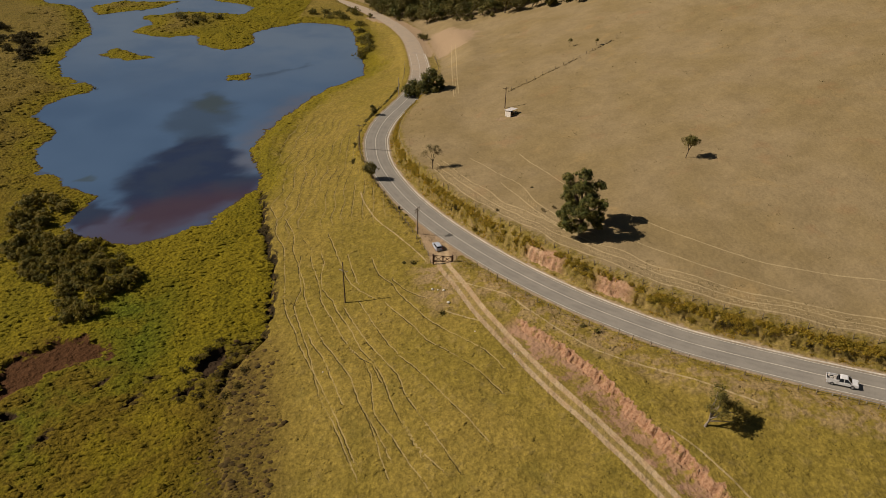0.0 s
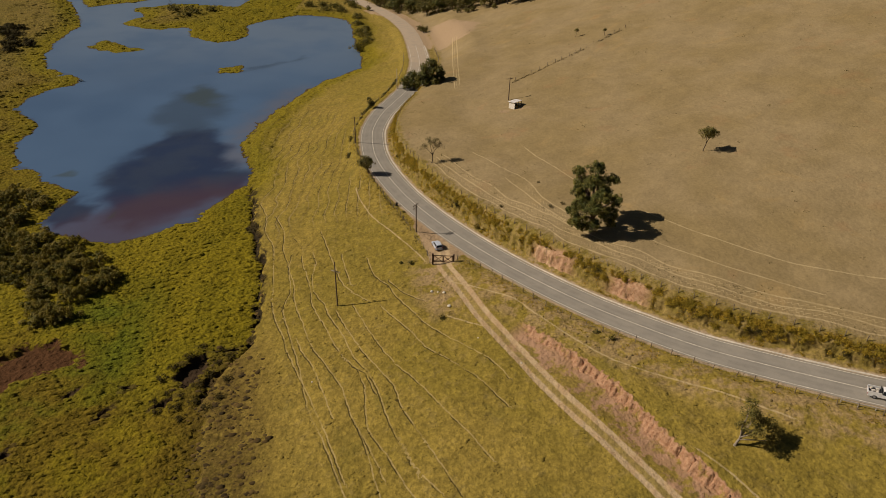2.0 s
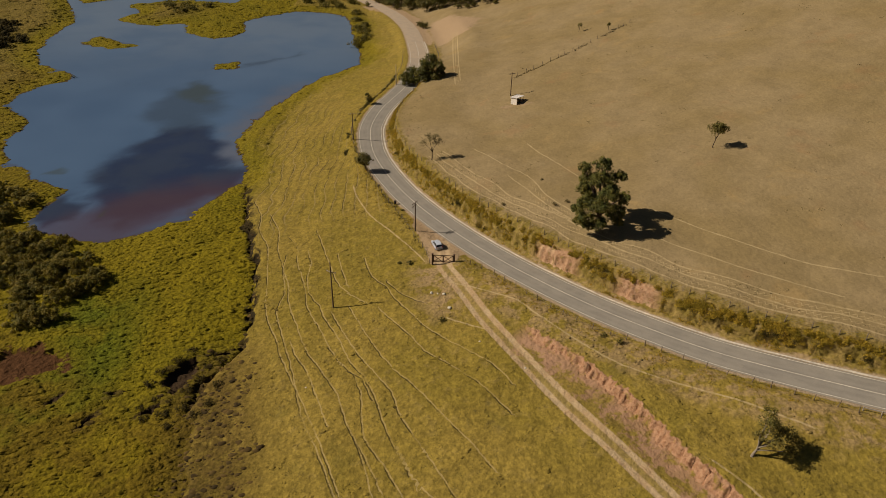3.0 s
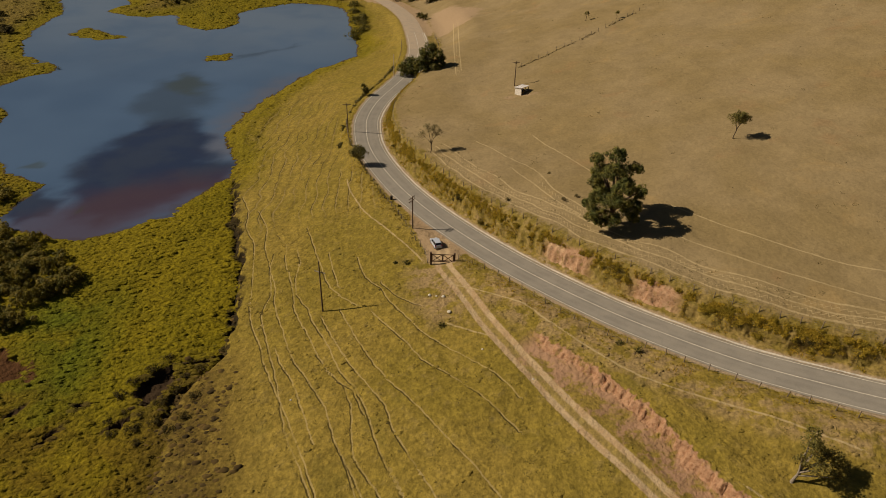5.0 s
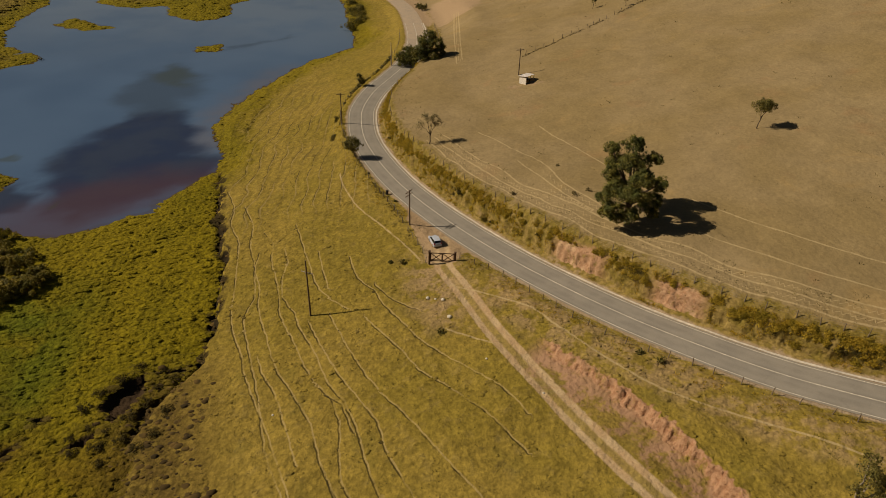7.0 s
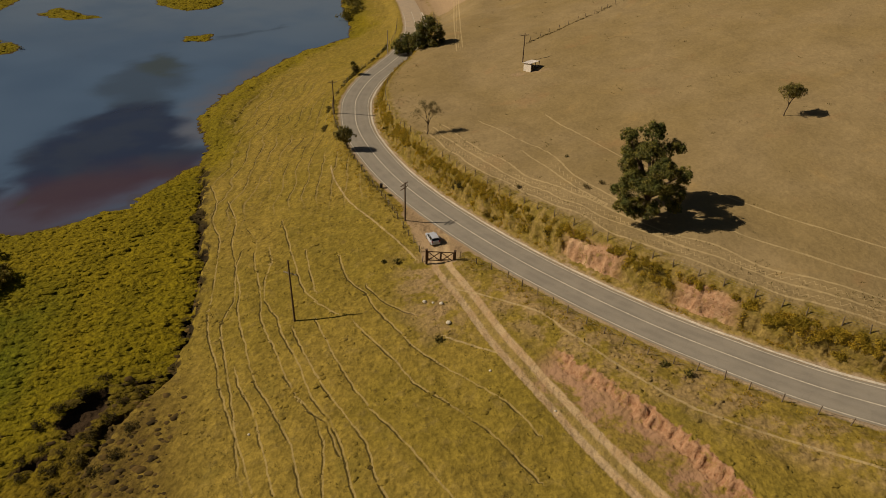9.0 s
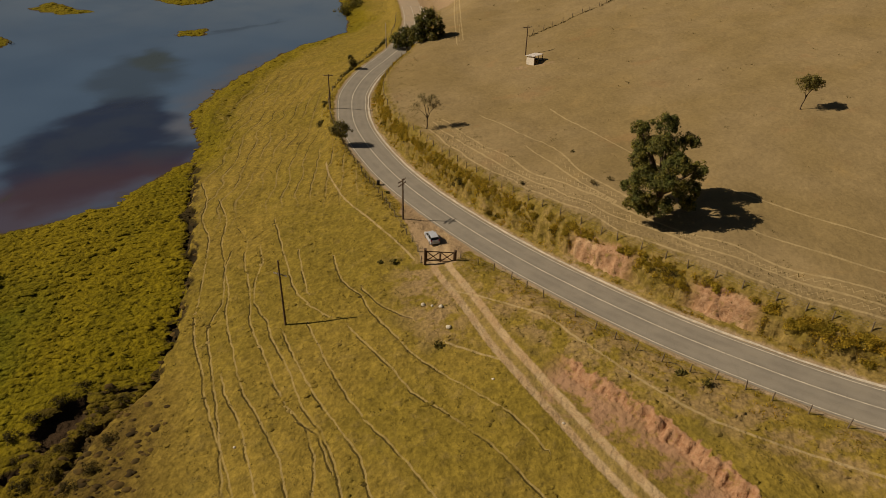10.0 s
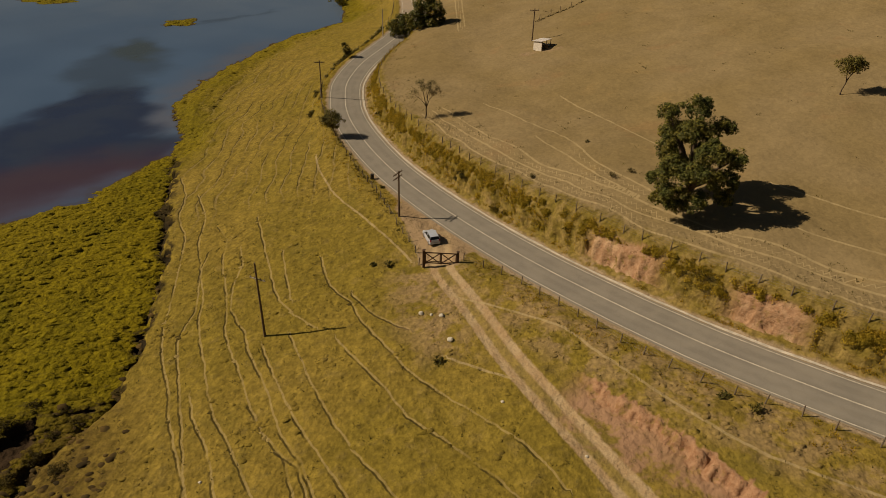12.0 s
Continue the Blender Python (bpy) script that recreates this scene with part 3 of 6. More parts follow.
    rust = n.mix(n.range(sc, -0.2, -1.4), rust, n.mix(n.range(n.noise(0.25, 3), 0.4, 0.6), (0.37, 0.222, 0.130), (0.31, 0.190, 0.100)))
    rust = n.mix(n.range(n.noise(1.4, 4, 0.7), 0.6, 0.72, 0.0, 0.75), rust, (0.115, 0.085, 0.030))
    col = n.mix(face, col, rust)
    # vehicle track: two worn ruts with grass between, and footpaths
    tr = n.math("ADD", n.attr("track"), n.math("MULTIPLY", n.math("SUBTRACT", n.noise(1.1, 3), 0.5), 0.35))
    worn = n.math("MULTIPLY", n.range(tr, 1.75, 1.42), n.range(tr, 0.35, 0.75, 0.22, 1.0))
    col = n.mix(worn, col, n.tone(n.mix(n.range(mid, 0.4, 0.65), (0.47, 0.345, 0.195), (0.42, 0.285, 0.150)), grit, 0.88, 1.1))
    path = n.range(n.math("ABSOLUTE", n.math("ADD", n.attr("trail"), n.math("MULTIPLY", n.math("SUBTRACT", n.noise(0.8, 3), 0.5), 0.3))), 0.24, 0.10)
    path = n.math("MULTIPLY", path, n.attr("beaten"))
    col = n.mix(n.math("MULTIPLY", path, n.range(mid, 0.35, 0.5, 0.38, 0.72)), col, (0.46, 0.35, 0.18))
    h = n.math("ADD", n.math("MULTIPLY", n.math("ADD", n.math("MULTIPLY", fine, 0.7), n.math("MULTIPLY", n.noise(0.33, 3, 0.6), 3.0)), 0.5), n.math("ADD", mid, n.math("MULTIPLY", grit, 0.08)))
    h = n.math("MULTIPLY", h, n.range(road, 8.0, 13.0, 1.0, 0.35))
    n.bump(n.math("ADD", h, n.math("MULTIPLY", n.math("MULTIPLY", n.math("ADD", 0.9, in_marsh), n.range(road, 8.0, 13.0, 1.0, 0.4)), n.noise(1.05, 3, 0.5))), 0.9, 0.34)
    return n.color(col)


def water_material():
    n = Nodes("lake_water", 0.06)
    n.b.inputs["IOR"].default_value = 1.33
    n.b.inputs["Specular IOR Level"].default_value = 0.5
    shore, deep = n.attr("shore"), n.attr("weed")
    warp = n.math("MULTIPLY", n.math("SUBTRACT", n.noise(0.05, 4, 0.6), 0.5), 14.0)
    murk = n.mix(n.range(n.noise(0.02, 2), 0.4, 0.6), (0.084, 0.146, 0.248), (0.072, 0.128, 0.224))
    # grazing sky reflection put into the colour: paler towards the far end
    murk = n.mix(n.math("MULTIPLY", n.attr("sky_sheen"), n.range(n.noise(0.03, 3), 0.3, 0.6, 0.5, 1.0)), murk, (0.158, 0.212, 0.282))
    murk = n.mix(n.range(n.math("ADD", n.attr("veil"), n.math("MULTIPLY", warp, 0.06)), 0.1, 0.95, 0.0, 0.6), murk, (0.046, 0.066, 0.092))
    murk = n.mix(n.math("MULTIPLY", n.attr("pale"), n.range(n.noise(0.07, 3), 0.35, 0.6, 0.2, 0.5)), murk, (0.165, 0.150, 0.155))
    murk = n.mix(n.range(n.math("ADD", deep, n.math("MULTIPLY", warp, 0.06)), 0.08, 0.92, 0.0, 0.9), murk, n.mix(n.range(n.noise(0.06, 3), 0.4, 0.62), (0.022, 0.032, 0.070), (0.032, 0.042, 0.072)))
    red = n.range(n.math("ADD", n.attr("silt"), n.math("MULTIPLY", warp, 0.04)), 0.05, 1.05)
    murk = n.mix(n.math("MULTIPLY", red, 0.62), murk, (0.092, 0.046, 0.052))
    murk = n.mix(n.range(n.math("ADD", n.attr("algae"), n.math("MULTIPLY", warp, 0.03)), 0.3, 0.95, 0.0, 0.5), murk, (0.060, 0.070, 0.035))
    murk = n.mix(n.range(shore, -1.4, -0.1, 0.0, 0.35), murk, (0.075, 0.055, 0.042))
    n.bump(n.noise(0.9, 3, 0.6), 0.05, 0.03)
    return n.color(murk)


def asphalt_material():
    n = Nodes("asphalt", 0.85)
    grit, mid = n.noise(14, 3, 0.7), n.noise(0.35, 4, 0.6)
    side = n.attr("lane")
    col = n.mix(n.range(mid, 0.35, 0.65), (0.298, 0.268, 0.216), (0.252, 0.228, 0.186))
    rut = n.range(n.math("ABSOLUTE", n.math("SUBTRACT", n.math("ABSOLUTE", n.math("SUBTRACT", n.math("ABSOLUTE", side), 1.75)), 0.8)), 0.55, 0.1, 0.0, 0.35)
    col = n.mix(rut, col, (0.325, 0.298, 0.246))
    col = n.mix(n.range(n.math("ADD", n.math("ABSOLUTE", side), n.math("MULTIPLY", mid, 0.8)), 3.95, 4.3), col, (0.36, 0.28, 0.18))
    col = n.mix(n.math("MULTIPLY", n.attr("dust"), n.range(mid, 0.25, 0.6, 0.55, 1.0)), col, (0.46, 0.36, 0.25))
    crack = n.range(n.voro(0.5, feature="DISTANCE_TO_EDGE"), 0.02, 0.006, 0.0, 0.10)
    col = n.mix(crack, col, (0.10, 0.09, 0.08))
    n.bump(grit, 0.3, 0.01)
    return n.color(n.tone(col, grit, 0.9, 1.08))


def bark_material(name, col):
    n = Nodes(name, 0.9)
    v = n.noise(5, 5, 0.7)
    n.bump(v, 0.8, 0.05)
    return n.color(n.tone(col, v, 0.55, 1.3))


GROUND, WATER, ASPHALT = ground_material(), water_material(), asphalt_material()
PAINT_LINE = simple("worn_road_paint", (0.66, 0.60, 0.48), 0.8, grain=2.0, lo=0.62, hi=1.1)
BARK, PALE_BARK = bark_material("bark", (0.12, 0.085, 0.055)), bark_material("pale_bark", (0.30, 0.25, 0.19))
POST_WOOD = simple("weathered_wood", (0.20, 0.155, 0.11), 0.9, grain=7)
GATE_WOOD = simple("dark_gate_wood", (0.105, 0.062, 0.040), 0.8, grain=9)
POLE_WOOD = simple("pole_timber", (0.15, 0.105, 0.07), 0.85, grain=6)
PALE_CONCRETE = simple("pale_concrete", (0.42, 0.37, 0.30), 0.9, grain=5)
WIRE = simple("galvanised_wire", (0.35, 0.34, 0.32), 0.5, 0.8)
CERAMIC = simple("insulator_ceramic", (0.30, 0.26, 0.22), 0.3)
LEAF_DARK = leaf_material("dark_leaves", (0.165, 0.142, 0.024), (0.082, 0.092, 0.018), 0.18)
LEAF_OLIVE = leaf_material("olive_leaves", (0.190, 0.155, 0.034), (0.140, 0.122, 0.028))
LEAF_DRY = leaf_material("dry_twigs", (0.24, 0.185, 0.080), (0.18, 0.145, 0.055))
LEAF_BUSH = leaf_material("shrub_leaves", (0.150, 0.120, 0.024), (0.100, 0.092, 0.018))
GRASS_DRY = leaf_material("tall_dry_grass", (0.52, 0.360, 0.034), (0.33, 0.240, 0.022), 0.42, 0.9)
GRASS_CLUMP = leaf_material("golden_grass_clump", (0.41, 0.285, 0.030), (0.27, 0.198, 0.020), 0.3, 0.9, 0.18)
GRASS_BROWN = leaf_material("brown_tussock", (0.100, 0.062, 0.016), (0.055, 0.037, 0.010), 0.05, 0.95)
GRASS_PASTURE = leaf_material("pasture_tuft", (0.175, 0.145, 0.038), (0.115, 0.100, 0.024), 0.3)
LEAF_YELLOW = leaf_material("yellow_scrub", (0.24, 0.175, 0.028), (0.15, 0.120, 0.020), 0.4)
LEAF_REED = leaf_material("olive_brown_scrub", (0.265, 0.198, 0.022), (0.125, 0.114, 0.014), 0.3)
LEAF_RUSH = leaf_material("olive_rush", (0.190, 0.155, 0.026), (0.120, 0.108, 0.018), 0.3)
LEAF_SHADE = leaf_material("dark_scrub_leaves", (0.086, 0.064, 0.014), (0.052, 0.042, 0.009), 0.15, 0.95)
GUTTER = simple("cream_concrete", (0.68, 0.61, 0.49), 0.9, grain=1.5, lo=0.65)
STONE = simple("pale_stone", (0.66, 0.60, 0.48), 0.95, grain=4)


# ---- mesh helpers ----
def mesh_of(name, verts, faces, mats, smooth=False):
    me = bpy.data.meshes.new(name)
    me.from_pydata([tuple(map(float, v)) for v in verts], [], [tuple(map(int, f)) for f in faces])
    for m in (mats if isinstance(mats, (list, tuple)) else [mats]):
        me.materials.append(m)
    if smooth:
        me.polygons.foreach_set("use_smooth", [True] * len(me.polygons))
    me.update()
    return me


def part(name, bm, material, parent, label=""):
    """One mesh object under a thing or part; bm is a bmesh or a finished mesh."""
    if isinstance(bm, bmesh.types.BMesh):
        me = bpy.data.meshes.new(name)
        bmesh.ops.recalc_face_normals(bm, faces=bm.faces)
        bm.to_mesh(me)
        bm.free()
        me.materials.append(material)
    else:
        me = bm
    ob = new(name, me)
    if parent:
        ob.parent = parent
    return tagged(ob, label)


def thing(name, m, label, category, group="", kind=""):
    ob = new(name)
    ob.empty_display_size = 0.3
    ob.matrix_world = m
    return tagged(ob, label, category, group, kind)


def box(bm, cx, cy, cz, sx, sy, sz, turn=None, bevel=0.0):
    made = bmesh.ops.create_cube(bm, size=1.0, matrix=Matrix.Translation((cx, cy, cz)) @ (turn or Matrix()) @ Matrix.Diagonal((sx, sy, sz, 1)))
    if bevel:
        es = {e for v in made["verts"] for e in v.link_edges}
        bmesh.ops.bevel(bm, geom=list(es), offset=bevel, segments=2, affect="EDGES", profile=0.5)
    return bm


def rod(bm, a, b, ra, rb=None, seg=8):
    a, b = Vector(a), Vector(b)
    d = b - a
    m = Matrix.Translation((a + b) / 2) @ d.to_track_quat("Z", "Y").to_matrix().to_4x4()
    bmesh.ops.create_cone(bm, cap_ends=True, segments=seg, radius1=ra, radius2=ra if rb is None else rb, depth=d.length, matrix=m)
    return bm


def tube(points, radii, seg=7):
    """Verts and faces of a tapering tube along the points."""
    verts, faces = [], []
    for i, (p, r) in enumerate(zip(points, radii)):
        p = Vector(p)
        d = (Vector(points[min(i + 1, len(points) - 1)]) - Vector(points[max(i - 1, 0)])).normalized()
        u = d.orthogonal().normalized()
        w = d.cross(u)
        for k in range(seg):
            a = 2 * math.pi * k / seg
            verts.append(p + (u * math.cos(a) + w * math.sin(a)) * r)
    for i in range(len(points) - 1):
        for k in range(seg):
            a, b = i * seg + k, i * seg + (k + 1) % seg
            faces.append((a, b, b + seg, a + seg))
    return verts, faces


def leaf_cloud(rng, blobs, count, size, flat=0.0, sub=30):
    """Many small bent leaf sprays gathered in uneven clumps round the blobs (x, y, z, radius)."""
    centres, weight = [], []
    for bx, by, bz, br in blobs:
        for _ in range(sub):
            d = rng.normal(size=3)
            d /= np.linalg.norm(d)
            if d[2] < -0.55:
                d[2] *= -0.6
            q = br * rng.uniform(0.45, 1.0)
            centres.append((bx + d[0] * q, by + d[1] * q, bz + d[2] * q * 0.85, br * rng.uniform(0.20, 0.45)))
            weight.append(br ** 2)
    weight = np.array(weight) / sum(weight)
    centres = np.array(centres)
    pick = rng.choice(len(centres), count, p=weight)
    c = centres[pick]
    d = rng.normal(size=(count, 3))
    d /= np.linalg.norm(d, axis=1)[:, None]
    pos = c[:, :3] + d * (c[:, 3] * rng.uniform(0.35, 1.0, count) ** 0.5)[:, None]
    return leaf_cards(rng, pos, d, size * rng.uniform(0.6, 1.3, count), flat)


def leaf_cards(rng, pos, out, size, flat=0.0):
    n = len(pos)
    nrm = out * 1.0 + rng.normal(size=(n, 3)) * 0.45 + np.array([-0.3, 0, 0.8 + flat])
    nrm /= np.linalg.norm(nrm, axis=1)[:, None]
    a = np.cross(nrm, rng.normal(size=(n, 3)))
    a /= np.linalg.norm(a, axis=1)[:, None]
    b = np.cross(nrm, a)
    s = size[:, None]
    v = np.stack([pos - a * s * 0.5, pos + b * s * 0.36 + nrm * s * 0.10, pos + a * s * 0.55, pos - b * s * 0.33 + nrm * s * 0.08], 1).reshape(-1, 3)
    k = np.arange(n)[:, None] * 4
    f = np.concatenate([k + np.array([0, 1, 2]), k + np.array([0, 2, 3])])
    return v, f


def tri_mesh(name, v, f, mat):
    """Fast mesh from arrays of corners and triangles."""
    me = bpy.data.meshes.new(name)
    me.vertices.add(len(v))
    me.vertices.foreach_set("co", np.asarray(v, np.float32).ravel())
    me.loops.add(f.size)
    me.loops.foreach_set("vertex_index", np.asarray(f, np.int32).ravel())
    me.polygons.add(len(f))
    me.polygons.foreach_set("loop_start", np.arange(0, f.size, f.shape[1], dtype=np.int32))
    me.materials.append(mat)
    me.update(calc_edges=True)
    me.validate()
    return me


def blades(rng, x, y, z, height, spread, per, width, lean=0.5):
    """Tufts of grass blades at the places: per thin triangles each."""
    n = len(x)
    a = rng.uniform(0, 6.283, (n, per))
    r = spread[:, None] * np.sqrt(rng.uniform(0, 1, (n, per)))
    bx, by = x[:, None] + np.cos(a) * r, y[:, None] + np.sin(a) * r
    bz = np.repeat(z[:, None], per, 1) - 0.05
    h = height[:, None] * rng.uniform(0.55, 1.15, (n, per))
    tw = rng.uniform(0, 6.283, (n, per))
    wx, wy = np.cos(tw) * width * h, np.sin(tw) * width * h
    out = a + rng.normal(size=(n, per)) * 0.7
    tx, ty = bx + np.cos(out) * h * lean * rng.uniform(0.2, 1, (n, per)), by + np.sin(out) * h * lean * rng.uniform(0.2, 1, (n, per))
    v = np.stack([np.stack([bx - wx, by - wy, bz], -1), np.stack([bx + wx, by + wy, bz], -1), np.stack([tx, ty, bz + h], -1)], 2).reshape(-1, 3)
    return v, np.arange(len(v)).reshape(-1, 3)


def mounds(rng, x, y, z, r, h, sides=7, long=0.0):
    """Low rounded tussocks at the places: two rings and a crown point each; long stretches them across the slope."""
    n = len(x)
    ang = np.arange(sides) * 2 * np.pi / sides + rng.uniform(0, 6.283, (n, 1))
    rows = []
    for k, (wide, up) in enumerate(((1.0, -0.10), (0.72, 0.62))):
        rr = r[:, None] * wide * rng.uniform(0.7, 1.25, (n, sides))
        rows.append(np.stack([x[:, None] + np.cos(ang) * rr * (1 + long), y[:, None] + (np.sin(ang) + 0.35 * long * np.cos(ang)) * rr * (1 - 0.3 * long), z[:, None] + h[:, None] * (up + rng.uniform(-.12, .12, (n, sides)))], -1))
    tip = np.stack([x + rng.normal(size=n) * r * 0.15, y + rng.normal(size=n) * r * 0.15, z + h], -1)[:, None, :]
    v = np.concatenate(rows + [tip], 1).reshape(-1, 3)
    k = np.arange(sides)
    j = (k + 1) % sides
    one = np.concatenate([np.stack([k, j, j + sides], 1), np.stack([k, j + sides, k + sides], 1), np.stack([k + sides, j + sides, np.full(sides, 2 * sides)], 1)])
    return v, (np.arange(n)[:, None, None] * (2 * sides + 1) + one[None]).reshape(-1, 3)


# ---- ground, water, road ----
def axis(lo, a, b, hi, fine, grow, grow_back=None):
    """Grid lines: even between a and b, wider and wider out to lo and hi."""
    mid = list(np.arange(a, b, fine))
    out, s, v = [], fine, b
    while v < hi:
        out.append(v)
        s *= grow
        v += s
    left, s, v = [], fine, a - fine
    while v > lo:
        left.append(v)
        s *= grow_back or grow
        v -= s
    return np.array(left[::-1] + mid + out + [hi])


def near(x, y, pts, soft):
    """1 inside the outline, falling to 0 over soft metres on both sides."""
    return step(-soft, soft, poly_dist(x, y, pts))


HUMMOCKS = [(-50, 118), (-46, 122), (-39.5, 121), (-35.5, 113), (-33, 103), (-30.5, 94), (-27.9, 83.6), (-26.6, 68), (-44, 66), (-44, 92), (-47, 104), (-52, 109)]
LUSH = [(-86, 130.8), (-81.1, 145.7), (-70.6, 141.1), (-61.7, 123.4), (-62.5, 105.1), (-67, 101.6), (-77.1, 96.4), (-75.4, 86.6), (-92, 80), (-96, 98), (-86.2, 107.4), (-80, 113), (-74.5, 119.3)]


def cover(me, x, y, s):
    """Writes what grows where as attributes of a ground mesh."""
    apron = near(x, y, [(-7.5, 156), (-4.4, 147), (-2.6, 139.5), (2.8, 138.6), (4, 142), (8, 144), (3, 150.5), (-2.5, 158.5), (-8, 166)], 1.3)
    apron = np.maximum(apron, 0.9 * near(x, y, [(-11, 349), (-6, 312), (9, 317), (15.4, 340), (2, 364), (-9, 370)], 6))
    apron = np.maximum(apron, near(x, y, [(-53, 428), (-30, 393), (-18, 340), (-8, 318), (-6.4, 332), (-15, 384), (-32, 426)], 3))
    apron = np.maximum(apron, near(x, y, [(14, 216), (18, 213), (27, 213), (27, 217), (18, 221)], 3.0) * 0.55)
    values = dict(upland=step(-122, -160, x) * step(3, 16, s["shore"]), lush=near(x, y, LUSH, 9.0), hummock=near(x, y, HUMMOCKS, 6.0), raw_face=np.maximum(step(38.0, 38.8, s["at"]) * step(41.4, 40.6, s["at"]), step(33.8, 34.6, s["at"]) * step(36.5, 35.7, s["at"])), apron=apron,
                  beaten=step(1.6, 0.9, np.abs(s["trail"])), bare=np.maximum(near(x, y, [(-6, 143), (-6.5, 134), (-2, 122), (4, 122), (4, 139)], 4.0), 0.8 * step(-15, -11, s["road"]) * step(-4.6, -6, s["road"]) * step(2, 8, x)), brown=near(x, y, [(-120, 60), (-100, 112), (-92, 128), (-74, 116), (-56, 104), (-40, 112), (-40, 60)], 7.0) + 0.7 * near(x, y, [(-190, 150), (-118, 150), (-113, 172), (-118, 200), (-150, 235), (-170, 300), (-195, 300)], 8.0))
    for name in ("road", "marsh", "shore", "track", "scar", "along", "trail", "mud", "pool", "up", "zone", "ditch", "tread_a", "tread_b", "tread_c", "tread_d"):
        values[name] = s[name]
    for key in "abcd":
        values["stepped_" + key] = step(1.5, 0.8, np.abs(s["tread_" + key]))
    for name, v in values.items():
        me.attributes.new(name, "FLOAT", "POINT").data.foreach_set("value", v.astype(np.float32))
    me.polygons.foreach_set("use_smooth", np.ones(len(me.polygons), bool))


def sheet(nx, ny):
    i = (np.arange(ny - 1)[:, None] * nx + np.arange(nx - 1)[None, :]).ravel()
    return np.stack([i, i + 1, i + nx + 1, i + nx], 1)


BANK_FROM, BANK_TO = 12, 80


def build_ground():
    xs, ys = axis(-2600, -98, 84, 2600, 0.52, 1.05, 1.022), axis(-700, 64, 236, 3600, 0.52, 1.022)
    gx, gy = np.meshgrid(xs, ys)
    x, y = gx.ravel(), gy.ravel()
    s = survey(x, y)
    GRID.update(x=xs, y=ys, z=s["z"].reshape(len(ys), len(xs)))
    # room below the finely modelled banks
    dip = 0.45 * step(4.7, 5.0, s["road"]) * step(9.1, 8.7, s["road"]) * (s["at"] > BANK_FROM + 0.5) * (s["at"] < BANK_TO - 0.5)
    dip = dip + 0.35 * step(2.0, 1.5, s["raw"]) * step(-4.2, -3.7, s["raw"]) * (s["sat"] > 0.3) * (s["sat"] < len(SCAR_LINE) - 1.3)
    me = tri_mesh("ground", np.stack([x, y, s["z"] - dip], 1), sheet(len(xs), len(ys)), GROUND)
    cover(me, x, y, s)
    tagged(new("ground", me), "dry grazed valley ground with pasture, marsh and bare soil", "ground", kind="structure")


def strip(name, line, offs, label, rough):
    """A finely modelled strip of ground beside a line; offs: metres to the right of its run."""
    d = np.gradient(line, axis=0)
    d /= np.linalg.norm(d, axis=1)[:, None]
    x = (line[:, :1] + d[:, 1:] * offs[None, :]).ravel()
    y = (line[:, 1:] - d[:, :1] * offs[None, :]).ravel()
    s = survey(x, y)
    z = s["z"] + 0.02
    if rough:
        z = z + rough * (0.6 * wob(x, y, 1.3, 55) + 0.4 * wob(x, y, 0.6, 56)) * np.tile(np.sin(np.linspace(0, np.pi, len(offs))) ** 0.5, len(line))
    me = tri_mesh(name, np.stack([x, y, z], 1), sheet(len(offs), len(line)), GROUND)
    cover(me, x, y, s)
    tagged(new(name, me), label, "earth bank", kind="structure")


def build_banks():
    fine = spline(ROAD, 0.35)
    _, at = line_dist(fine[:, 0], fine[:, 1], ROAD_LINE)
    offs = np.concatenate([np.linspace(4.45, 4.9, 4), np.linspace(5.0, 7.6, 34), np.linspace(7.8, 9.4, 7)])
    strip("road_bank", fine[(at > BANK_FROM) & (at < BANK_TO)], offs, "steep red earth cut bank with dry grass along the road", 0.20)
    strip("eroded_bank", spline(SCAR, 0.25), np.concatenate([np.linspace(-2.4, -1.5, 4), np.linspace(-1.4, 1.8, 30), np.linspace(2.0, 4.5, 12)]), "bare pinkish eroded earth bank beside the track", 0.18)


